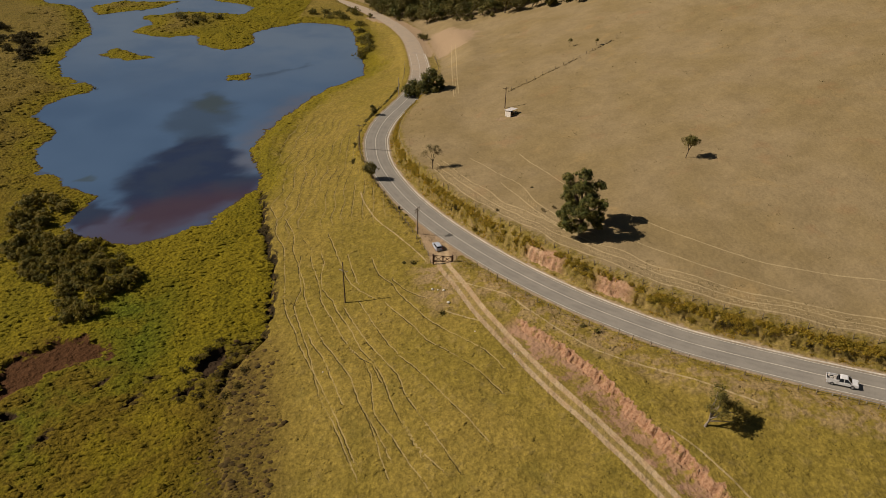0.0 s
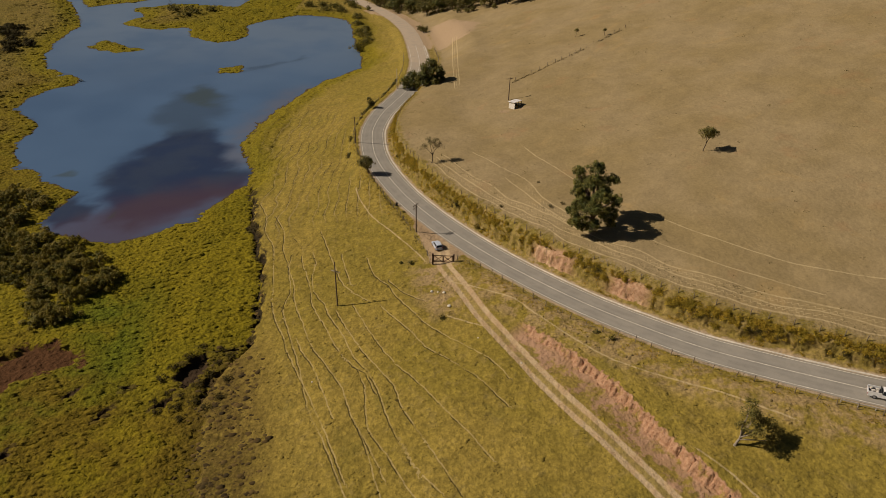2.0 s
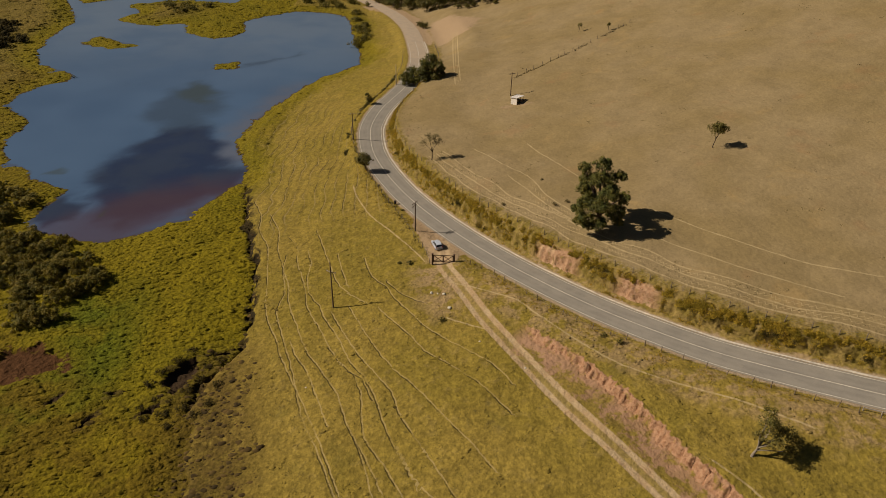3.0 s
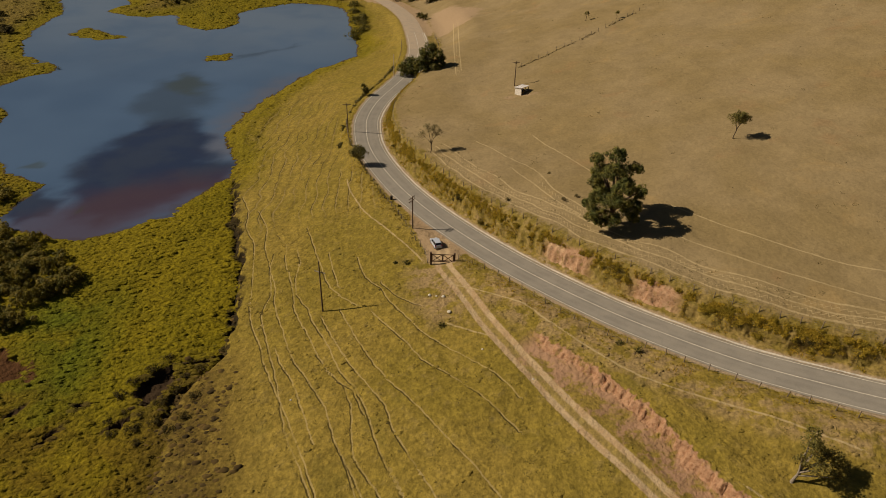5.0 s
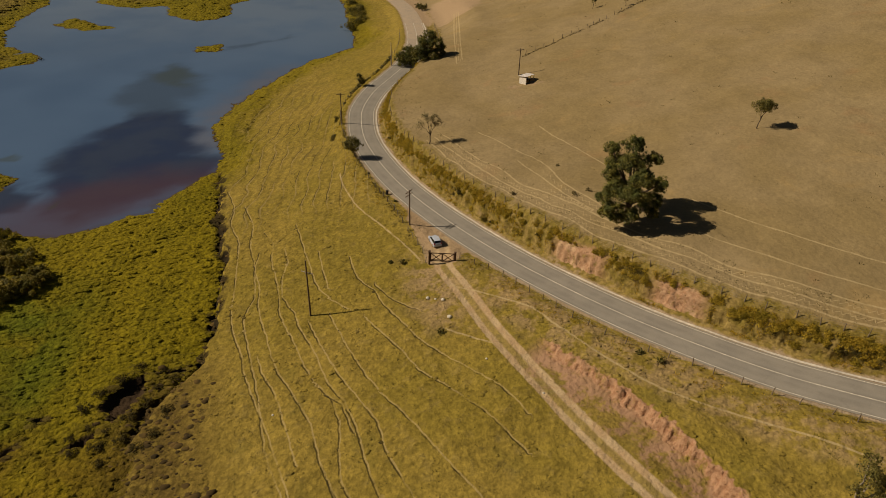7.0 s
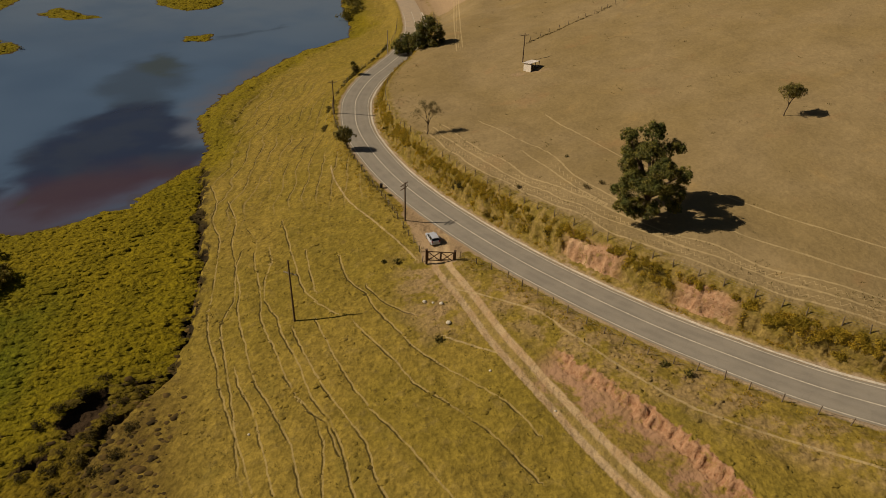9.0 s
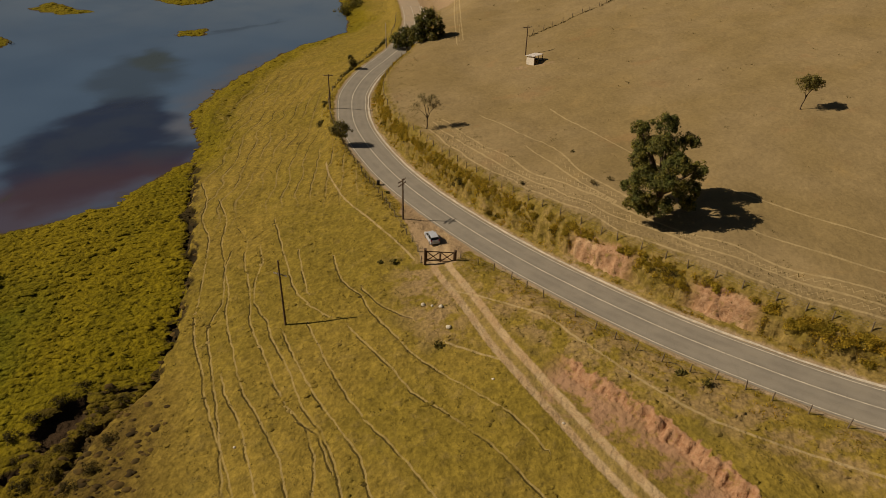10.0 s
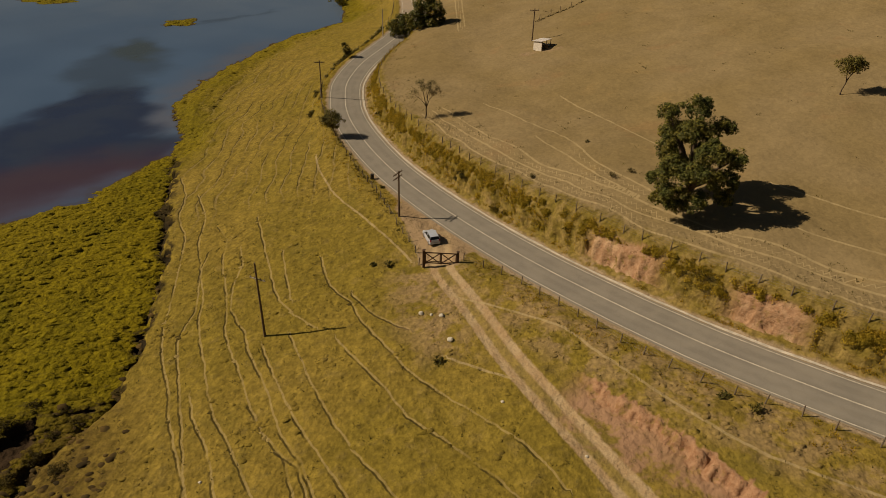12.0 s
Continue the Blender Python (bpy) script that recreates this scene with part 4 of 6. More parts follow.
def build_lake():
    xs, ys = np.arange(-310, -34, 2.5), np.arange(160, 566, 2.5)
    gx, gy = np.meshgrid(xs, ys)
    x, y = gx.ravel(), gy.ravel()
    s = survey(x, y)
    nx = len(xs)
    i = (np.arange(len(ys) - 1)[:, None] * nx + np.arange(nx - 1)[None, :]).ravel()
    quads = np.stack([i, i + 1, i + nx + 1, i + nx], 1)
    quads = quads[(s["shore"][quads] < 7).any(1)]
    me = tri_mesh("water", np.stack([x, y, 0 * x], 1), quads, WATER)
    n = len(me.vertices)
    xy = np.empty(n * 3, np.float32)
    me.vertices.foreach_get("co", xy)
    x, y = xy[0::3].astype(float), xy[1::3].astype(float)
    lx, ly = x, y
    x = x + 3.0 * wob(x, y, 26, 14) + 0.8 * wob(x, y, 9, 15)
    y = y + 3.0 * wob(lx, y, 29, 16) + 0.8 * wob(lx, y, 9, 17)
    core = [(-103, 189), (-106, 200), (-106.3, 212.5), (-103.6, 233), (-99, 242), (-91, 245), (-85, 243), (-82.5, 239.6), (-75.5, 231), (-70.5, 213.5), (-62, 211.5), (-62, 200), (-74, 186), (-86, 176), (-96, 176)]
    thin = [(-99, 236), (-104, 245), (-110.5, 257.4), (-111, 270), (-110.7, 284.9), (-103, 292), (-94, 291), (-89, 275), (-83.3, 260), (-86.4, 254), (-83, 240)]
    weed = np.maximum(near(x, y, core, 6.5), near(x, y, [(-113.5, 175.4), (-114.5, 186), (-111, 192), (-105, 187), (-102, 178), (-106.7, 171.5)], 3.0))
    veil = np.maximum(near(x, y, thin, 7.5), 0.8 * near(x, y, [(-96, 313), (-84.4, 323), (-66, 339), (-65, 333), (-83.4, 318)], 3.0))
    silt = near(x, y, [(-113, 168), (-108, 176), (-100, 186), (-87, 199), (-73, 202), (-64, 206), (-58, 204), (-62, 190), (-75, 174), (-84, 160), (-98, 156)], 11.0)
    pale = step(205, 222, y) * step(305, 280, y) * step(-92, -80, x)
    algae = np.maximum(near(x, y, [(-109.9, 280.9), (-105.2, 293.4), (-94.1, 289.1), (-88.6, 269.2), (-94, 263.8)], 8.0),
                       np.maximum(near(x, y, [(-124.7, 204.7), (-121.1, 211.4), (-116.7, 210.3), (-117.9, 204.3)], 2.0),
                                  near(x, y, [(-97.4, 179.6), (-96.6, 183.1), (-93.3, 179.8), (-93.7, 175.7)], 2.0)))
    shoreline = survey(lx, ly)["shore"]
    pale = pale * step(-13, -3, shoreline)
    # the painted sky reflection grows with distance along y
    for name, v in dict(shore=shoreline, weed=weed, veil=veil, pale=pale, silt=silt, algae=algae, sky_sheen=step(255, 400, ly) * 0.9).items():
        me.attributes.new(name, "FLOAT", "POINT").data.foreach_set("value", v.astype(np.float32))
    tagged(new("water", me), "still murky blue-grey lake with reddish shallows", "lake", kind="structure")


def ribbon(name, line, zs, lo, hi, mat, lift, label, category, cuts=8, wave=0.0):
    """A strip along the road between the offsets lo and hi."""
    verts, faces, lane = [], [], []
    for i in range(len(line)):
        d = line[min(i + 1, len(line) - 1)] - line[max(i - 1, 0)]
        d = d / np.linalg.norm(d)
        for k in range(cuts + 1):
            off = lo + (hi - lo) * k / cuts
            if wave and k in (0, cuts):
                off += wave * math.sin(i * 0.9 + k) * math.sin(i * 0.37 + 2 * k)
            verts.append((line[i][0] + d[1] * off, line[i][1] - d[0] * off, zs[i] + lift - 0.012 * abs(off)))
            lane.append(off)
    w = cuts + 1
    for i in range(len(line) - 1):
        for k in range(cuts):
            faces.append((i * w + k, i * w + k + 1, (i + 1) * w + k + 1, (i + 1) * w + k))
    me = mesh_of(name, verts, faces, mat, True)
    me.attributes.new("lane", "FLOAT", "POINT").data.foreach_set("value", np.array(lane, np.float32))
    me.attributes.new("dust", "FLOAT", "POINT").data.foreach_set("value", np.array([float(step(262, 300, v[1])) for v in verts], np.float32))
    return tagged(new(name, me), label, category, kind="structure")


def build_road():
    line = spline(ROAD, 1.5)
    _, at = line_dist(line[:, 0], line[:, 1], ROAD_LINE)
    zs = np.interp(at, np.arange(len(ROAD_Z)), ROAD_Z)
    ribbon("road", line, zs, -ROAD_HALF, ROAD_HALF, ASPHALT, 0.05, "sun-bleached grey two-lane asphalt road", "road", 8, 0.12)
    paved = len(line) - 1 - int(np.argmin(np.abs(line[::-1, 1] - 330)))
    ln, z = line[:paved], zs[:paved]
    for lo, hi, label in ((-3.45, -3.30, "worn white edge line on the asphalt"), (3.30, 3.45, "worn white edge line on the asphalt"), (-0.10, 0.10, "faded centre line on the asphalt")):
        ribbon("road_marking", ln, z, lo, hi, PAINT_LINE, 0.058, label, "road line", 1)
    ribbon("gutter", ln, z, 3.92, 4.36, GUTTER, 0.07, "pale concrete gutter along the foot of the bank", "gutter", 2, 0.06)


# ---- trees and shrubs ----
def build_tree(name, x, y, trunk, blobs, count, size, leaf, bark, label, category="tree", turn=0.0, sink=0.15, limbs=6, seed=1, flat=0.0):
    """trunk: (base radius, fork height, lean x); blobs: crown masses (x, y, z, r) from the foot of the trunk."""
    rng = np.random.RandomState(seed)
    root = thing(name, pose(x, y, ground_z(x, y) - sink, 0, 0, turn), label, category)
    r, fork, lean = trunk
    pts = [(lean * t * t + 0.12 * math.sin(5 * t + seed), 0.10 * math.sin(4 * t), fork * t) for t in (0, 0.12, 0.35, 0.65, 1)]
    v, f = tube(pts, [r * 1.5, r * 1.05, r * 0.9, r * 0.8, r * 0.65], 9)
    part("trunk", mesh_of("trunk", v, f, bark, True), bark, root)
    top = Vector(pts[-1])
    for i, b in enumerate(sorted(blobs, key=lambda q: -q[3])[:limbs]):
        end = Vector(b[:3])
        start = top * (0.75 + 0.25 * (i % 2))
        midp = start.lerp(end, 0.5) + Vector((rng.uniform(-.4, .4), rng.uniform(-.4, .4), 0.25 * (end - start).length * 0.3))
        v, f = tube([start, start.lerp(midp, 0.6), midp, midp.lerp(end, 0.6), end], [r * 0.6, r * 0.5, r * 0.4, r * 0.25, r * 0.08], 6)
        part("limb", mesh_of("limb", v, f, bark, True), bark, root)
    v, f = leaf_cloud(rng, blobs, count, size, flat)
    part("crown", tri_mesh("crown", v, f, leaf), leaf, root)
    return root


def build_shrub(name, x, y, r, h, count, size, leaf, label, seed, category="shrub", m=None):
    rng = np.random.RandomState(seed)
    root = thing(name, m or pose(x, y, ground_z(x, y) - 0.1, 0, 0, seed * 40), label, category)
    blobs = [(rng.uniform(-.5, .5) * r, rng.uniform(-.5, .5) * r, h * rng.uniform(0.35, 0.7), r * rng.uniform(0.45, 0.7)) for _ in range(5)]
    stems_v, stems_f = [], []
    for b in blobs:
        v, f = tube([(0, 0, 0), (b[0] * 0.5, b[1] * 0.5, b[2] * 0.6), b[:3]], [0.05 * h, 0.035 * h, 0.01 * h], 5)
        stems_f += [tuple(i + len(stems_v) for i in q) for q in f]
        stems_v += v
    part("stem", mesh_of("stem", stems_v, stems_f, BARK, True), BARK, root)
    v, f = leaf_cloud(rng, blobs, count, size, sub=9)
    v[:, 2] = np.maximum(v[:, 2], 0.02)
    part("foliage", tri_mesh("foliage", v, f, leaf), leaf, root)
    return root


def build_trees():
    big = [(-3.4, 3.5, 12.2, 1.6), (0.3, 4.0, 12.6, 2.0), (3.9, 3.5, 10.2, 1.7), (-1.6, 3.2, 9.4, 2.5), (1.2, 4.4, 8.8, 2.3), (2.9, 4.8, 6.2, 1.9), (-1.6, 4.4, 5.6, 1.9),
           (0.2, -3.6, 9.8, 1.9), (-3.5, -3.0, 7.2, 2.1), (3.6, -2.8, 8.6, 1.7), (-0.4, -4.4, 7.0, 2.1), (2.4, -4.0, 6.2, 1.9), (-3.2, -3.6, 4.4, 1.9), (3.0, -3.6, 3.6, 1.4), (-4.8, -1.6, 5.4, 1.5),
           (-4.2, 0.0, 9.4, 1.4), (-0.6, 0.3, 10.8, 2.0), (2.0, 0.4, 8.4, 1.6), (-2.2, -0.6, 6.4, 1.9), (-2.6, -3.2, 2.4, 1.5), (-0.6, -4.8, 3.8, 1.5), (-4.2, -2.4, 3.0, 1.3)]
    build_tree("big_tree", 32.2, 141.2, (0.55, 3.6, 0.3), big, 56000, 0.27, LEAF_DARK, BARK, "large leafy dark green tree alone on the dry pasture", limbs=15, seed=3)
    build_tree("small_tree", 64.4, 169.8, (0.11, 2.8, 0.15), [(0.2, 0, 4.4, 1.5), (1.5, 0.4, 4.9, 1.4), (-0.8, 0.3, 5.0, 1.3), (0.5, -0.6, 5.7, 1.3), (1.3, 0.5, 3.9, 1.1), (0.3, 0.9, 5.2, 1.2)], 3600, 0.25, LEAF_OLIVE, BARK,
               "slender small tree with a round olive crown on the dry hill", limbs=5, seed=4)
    build_tree("leaning_tree", 46.1, 84.9, (0.22, 2.0, 0.3), [(0.4, 0, 6.6, 1.5), (2.0, 0.5, 5.4, 1.6), (0.9, 1.4, 7.8, 1.1), (3.6, 0.3, 4.5, 1.5), (5.0, 0.3, 3.5, 1.2), (4.4, -1.2, 2.5, 1.3), (1.5, -1.6, 4.2, 1.4), (2.4, 2.2, 5.0, 1.1), (-0.4, -0.4, 4.6, 1.1)],
               3800, 0.25, LEAF_OLIVE, PALE_BARK, "sparse leaning tree with pale trunk on the pasture", limbs=8, seed=5)
    build_tree("dry_tree", -3.8, 184.5, (0.14, 2.6, 0.2), [(-2.2, 0, 4.8, 1.4), (0, 0, 5.8, 1.6), (1.9, 0.2, 5.2, 1.4), (-1, 0.4, 6.9, 1.1), (1.0, -0.3, 7.0, 1.1)], 1700, 0.24, LEAF_DRY, BARK,
               "bare wide-topped dry tree beside the road", limbs=5, seed=6, flat=1.2)
    build_tree("roadside_tree", -22.3, 190.3, (0.16, 2.0, -0.3), [(-0.8, 0, 3.6, 1.9), (0.6, 0, 3.9, 1.6), (-1.9, 0, 3.4, 1.5), (-0.5, 0.2, 5.0, 1.3), (-0.4, -0.4, 2.3, 1.3)], 3000, 0.30, LEAF_OLIVE, BARK,
               "small bushy tree at the roadside fence", limbs=4, seed=7)
    build_tree("roadside_tree", -27.0, 242.4, (0.14, 1.4, 0.1), [(0, 0, 2.4, 1.2), (-0.3, 0, 3.8, 0.9), (0.5, 0, 1.6, 1.0)], 700, 0.40, LEAF_BUSH, BARK, "slim dark bush standing by the road bend", "bush", limbs=3, seed=8)
    build_tree("twin_bush", -12.6, 261.0, (0.35, 1.6, 0), [(-3.2, 0, 2.6, 2.6), (0.2, 0, 3.2, 3.0), (2.8, 0.4, 2.6, 2.6), (-0.8, 1.5, 4.6, 2.2), (0, -1.5, 1.6, 2.0), (-2.6, -1, 1.4, 1.7)], 5200, 0.50, LEAF_DARK, BARK,
               "broad dark green bushy tree beside the road", limbs=4, seed=9)
    build_tree("twin_bush", -6.4, 252.0, (0.4, 2.2, 0), [(-1.6, 0, 4.4, 2.9), (1.8, 0, 4.8, 3.0), (0.2, 0.6, 7.0, 2.3), (3.4, 0, 2.6, 2.6), (-2.6, -0.6, 2.4, 2.6), (0.8, -1, 1.6, 2.5), (2.6, -1.4, 1.2, 2.0), (-1.4, -1.6, 1.2, 2.0)], 7600, 0.52, LEAF_DARK, BARK,
               "tall dark green bushy tree beside the road", limbs=5, seed=10)
    for i, (x, y, h) in enumerate(((48.4, 276.7, 3.2), (57.5, 269.4, 2.6))):
        build_tree("sapling", x, y, (0.07, h * 0.55, 0.1), [(0, 0, h * 0.8, h * 0.26), (0.3, 0, h * 0.95, h * 0.2)], 260, 0.30, LEAF_OLIVE, BARK, "thin young tree far up the dry hill", limbs=2, seed=11 + i)


def build_far_woods():
    """Row of trees where the road turns away."""
    rng = np.random.RandomState(77)
    spots = []
    for row, (gap, tall) in enumerate(((6.5, 10.0), (7.5, 14.0), (9.0, 18.0))):
        edge = spline([(-56 + 4 * row, 480 + 9 * row), (-41, 440 + 11 * row), (-30, 424 + 12 * row), (-17, 404 + 13 * row), (0, 388 + 13 * row), (16, 378 + 13 * row), (34, 362 + 13 * row), (50, 350 + 13 * row), (66, 341 + 12 * row)], 1.0)
        s = rng.uniform(0, gap)
        while s < len(edge) - 1:
            p = edge[int(s)]
            spots.append((p[0] + rng.uniform(-2, 2), p[1] + rng.uniform(-3, 3), tall * rng.uniform(0.6, 1.25) * (1.0 if p[0] < 30 else 0.7)))
            s += gap * rng.uniform(0.7, 1.3)
    for i, (x, y, h) in enumerate(spots):
        w = h * rng.uniform(0.42, 0.6)
        blobs = [(rng.uniform(-.6, .6) * w, rng.uniform(-.6, .6) * w, h * rng.uniform(0.22, 0.8), w * rng.uniform(0.5, 0.75)) for _ in range(7)]
        leaf, bark, what = ((LEAF_DARK, BARK, "dark green"), (LEAF_OLIVE, BARK, "olive green"), (LEAF_BUSH, PALE_BARK, "mid green"))[i % 3]
        build_tree("wood_tree", x, y, (0.05 * h * 0.5, h * 0.3, 0.1), blobs, 1300, 0.06 * h ** 0.9 + 0.35, leaf, bark, what + " tree at the edge of the far wood", limbs=3, seed=100 + i)
    for i, (x, y) in enumerate(((4, 376), (9, 372), (-12.8, 360), (-14, 366), (-47, 425), (-30, 415), (12, 372), (22, 366))):
        build_shrub("wood_shrub", x, y, 2.2, 2.6, 320, 0.6, (LEAF_BUSH, LEAF_OLIVE)[i % 2], "low shrub at the foot of the far wood", 200 + i)


# ---- rough growth ----
def build_growth():
    rng = np.random.RandomState(5)
    # tall dry grass along the cut bank and the roadside
    n = 42000
    at = rng.uniform(10, 80, n)
    off = np.where(rng.uniform(0, 1, n) < 0.86, rng.uniform(5.0, 8.0, n), rng.uniform(-8.6, -4.6, n))
    pick = np.array([road_at(a, o)[:2] for a, o in zip(at, off)])
    dense = 0.8 * wob(pick[:, 0], pick[:, 1], 12, 81) + 0.9 * wob(pick[:, 0], pick[:, 1], 2.6, 82)
    bare = np.maximum(step(38.2, 38.6, at) * step(41.2, 40.8, at), step(34, 34.4, at) * step(36.3, 35.9, at)) * step(7.2, 6.9, off) * step(5.3, 5.8, off)
    brow = step(6.1, 6.5, off) * step(7.9, 7.4, off)
    keep = (dense > np.where(off > 0, 0.35 - 0.55 * brow + 2.5 * bare, 0.15)) & (pick[:, 1] < 275)
    keep &= ~((off < 0) & (np.hypot(pick[:, 0] + 1, pick[:, 1] - 149) < 11))
    p, o, br = pick[keep], off[keep], brow[keep]
    z = survey(p[:, 0], p[:, 1])["z"]
    h = np.where(o > 0, rng.uniform(0.16, 0.36, len(p)) + 0.12 * br, rng.uniform(0.15, 0.4, len(p)))
    v, f = blades(rng, p[:, 0], p[:, 1], z, h, h * 0.6, 9, 0.13, 0.9)
    # drooping clumps along the brow
    clump = (br > 0.5) & (rng.uniform(0, 1, len(p)) < 0.16)
    cx, cy, cz = p[clump, 0], p[clump, 1], z[clump]
    tagged(part("roadside_grass", tri_mesh("roadside_grass", v, f, GRASS_DRY), GRASS_DRY, None), "tall yellow dry grass on the cut road bank", "tall grass", kind="stuff")
    r, per = rng.uniform(0.35, 0.8, len(cx)), 70
    d = rng.normal(size=(len(cx) * per, 3))
    d[:, 2] = np.abs(d[:, 2])
    d /= np.linalg.norm(d, axis=1)[:, None]
    big = np.repeat(r, per)
    pos = np.stack([np.repeat(cx, per), np.repeat(cy, per), np.repeat(cz, per)], 1) + d * (big * rng.uniform(0.5, 1.0, len(big)))[:, None]
    v, f = leaf_cards(rng, pos, d, 0.22 * rng.uniform(0.5, 1.2, len(big)))
    more = blades(rng, cx, cy, cz + 0.4 * r, 0.8 * r, 0.8 * r, 22, 0.06, 1.1)
    v, f = np.concatenate([v, more[0]]), np.concatenate([f, more[1] + len(v)])
    tagged(part("grass_clumps", tri_mesh("grass_clumps", v, f, GRASS_CLUMP), GRASS_CLUMP, None), "golden olive grass clumps drooping over the cut bank", "tall grass", kind="stuff")
    # marsh tussocks
    n = 24000
    x, y = rng.uniform(-125, -38, n), rng.uniform(72, 212, n)
    s = survey(x, y)
    keep = (s["marsh"] > 0.2) & (s["shore"] > 0.7) & (s["mud"] < 0) & (s["pool"] < 0) & (wob(x, y, 5, 87) + wob(x, y, 2, 88) > -0.9)
    x, y, z = x[keep], y[keep], s["z"][keep]
    r = rng.uniform(0.28, 0.75, len(x)) * (1 + 0.35 * wob(x, y, 8, 83))
    v, f = mounds(rng, x, y, z - 0.05, r, r * rng.uniform(0.14, 0.34, len(x)), long=0.6)
    me = tri_mesh("marsh_tussocks", v, f, GROUND)
    cover(me, np.repeat(x, 15), np.repeat(y, 15), {k: np.repeat(q[keep], 15) for k, q in s.items()})
    tagged(part("marsh_tussocks", me, GROUND, None), "yellow-green tussocks of marsh grass beside the lake", "marsh grass", kind="stuff")
    # tussocks on the isles and along the lake's other banks
    n = 26000
    x, y = rng.uniform(-252, -38, n), rng.uniform(196, 470, n)
    s = survey(x, y)
    keep = (s["shore"] > 0.3) & (s["shore"] < np.where(x > -76, 11, 34)) & (s["road"] < -9) & (wob(x, y, 9, 89) + wob(x, y, 3, 90) > -0.1)
    x, y, z = x[keep], y[keep], s["z"][keep]
    r = rng.uniform(0.4, 1.1, len(x)) * np.where(x > -76, 0.75, 1.15)
    v, f = mounds(rng, x, y, z - 0.08, r, r * rng.uniform(0.14, 0.38, len(x)), 6, 0.5)
    me = tri_mesh("lakeside_tussocks", v, f, GROUND)
    cover(me, np.repeat(x, 13), np.repeat(y, 13), {k: np.repeat(q[keep], 13) for k, q in s.items()})
    tagged(part("lakeside_tussocks", me, GROUND, None), "olive grass tussocks along the lake banks and isles", "marsh grass", kind="stuff")
    # brown hummocks on the trampled strip, and along the marsh's lip
    n = 9000
    x, y = rng.uniform(-62, -24, n), rng.uniform(72, 200, n)
    s = survey(x, y)
    keep = (near(x, y, HUMMOCKS, 5.0) * step(-22, -30, x) > rng.uniform(0.3, 1.7, n)) | ((np.abs(s["marsh"]) < 0.8) & (rng.uniform(0, 1, n) < 0.6))
    keep &= (s["pool"] < 0) & (s["shore"] > 2)
    x, y, z = x[keep], y[keep], s["z"][keep]
    r = 0.12 + 0.5 * rng.uniform(0, 1, len(x)) ** 2
    v, f = mounds(rng, x, y, z, r, r * rng.uniform(0.2, 0.55, len(x)), 7, 0.35)
    me = tri_mesh("brown_tussocks", v, f, GRASS_BROWN)
    tagged(part("brown_tussocks", me, GRASS_BROWN, None), "trampled brown tussocks at the marsh edge", "tussocks", kind="stuff")
    # clods and grass lumps of the trampled pasture
    n = 15000
    x, y = rng.uniform(-46, 62, n), rng.uniform(74, 176, n)
    s = survey(x, y)
    keep = (s["marsh"] < -0.8) & (s["road"] < -6.5) & (s["track"] > 2.0) & (np.abs(s["trail"]) > 0.5) & (s["along"] * (s["scar"] > -5) * (s["scar"] < 1) < 0.2)
    rough = near(x, y, [(7, 129), (14, 125), (21, 117.5), (31, 108), (40, 101), (30, 103), (22, 110.5), (15, 117), (9, 121)], 2.5)
    keep &= wob(x, y, 16, 93) + wob(x, y, 4, 94) + 1.6 * rough > 0.75
    x, y, z = x[keep], y[keep], s["z"][keep]
    r = rng.uniform(0.15, 0.52, len(x))
    v, f = mounds(rng, x, y, z - 0.02, r, r * rng.uniform(0.15, 0.38, len(x)), 6, 0.3)
    me = tri_mesh("grass_clods", v, f, GROUND)
    cover(me, np.repeat(x, 13), np.repeat(y, 13), {k: np.repeat(q[keep], 13) for k, q in s.items()})
    tagged(part("grass_clods", me, GROUND, None), "small trampled lumps of earth and grass on the pasture", "clods", kind="stuff")
    # sparse tufts on the grazed hill
    n = 5200
    x, y = rng.uniform(-8, 135, n), rng.uniform(112, 330, n)
    s = survey(x, y)
    keep = (s["road"] > 9.5) & (wob(x, y, 22, 95) + 0.8 * wob(x, y, 6, 96) > 0.75)
    x, y, z = x[keep], y[keep], s["z"][keep]
    h = rng.uniform(0.12, 0.34, len(x))
    v, f = blades(rng, x, y, z, h, h * 1.5, 9, 0.20, 0.9)
    tagged(part("hill_tufts", tri_mesh("hill_tufts", v, f, GRASS_PASTURE), GRASS_PASTURE, None), "sparse brown grass tufts on the dry grazed hill", "grass tufts", kind="stuff")
    # dark grass added as the line of shade under the fence across the hill
    line = np.array(along([(22.3, 239.6), (30.6, 245.6), (40.6, 253.5), (53.3, 263.1), (66, 273)], 0.3, 14))
    line = line + rng.normal(size=line.shape) * 0.2
    line = line[wob(line[:, 0], line[:, 1], 9, 97) > -0.5]
    h = rng.uniform(0.25, 0.5, len(line))
    v, f = blades(rng, line[:, 0], line[:, 1], survey(line[:, 0], line[:, 1])["z"], h, h * 0.6, 8, 0.16, 0.7)
    tagged(part("hill_fence_grass", tri_mesh("hill_fence_grass", v, f, LEAF_SHADE), LEAF_SHADE, None), "dark grass grown up under the fence across the hill", "tall grass", kind="stuff")
    # dry growth under the old fence
    line = np.array(along([(-3.9, 144.3), (-7.4, 152.9), (-11.6, 164.1), (-15.8, 174), (-21.0, 187.5), (-25.5, 200), (-29, 213), (-30.4, 225)], 0.22, 12))
    line = line + rng.normal(size=line.shape) * 0.35
    line = line[wob(line[:, 0], line[:, 1], 6, 86) > -0.3]
    h = rng.uniform(0.2, 0.55, len(line))
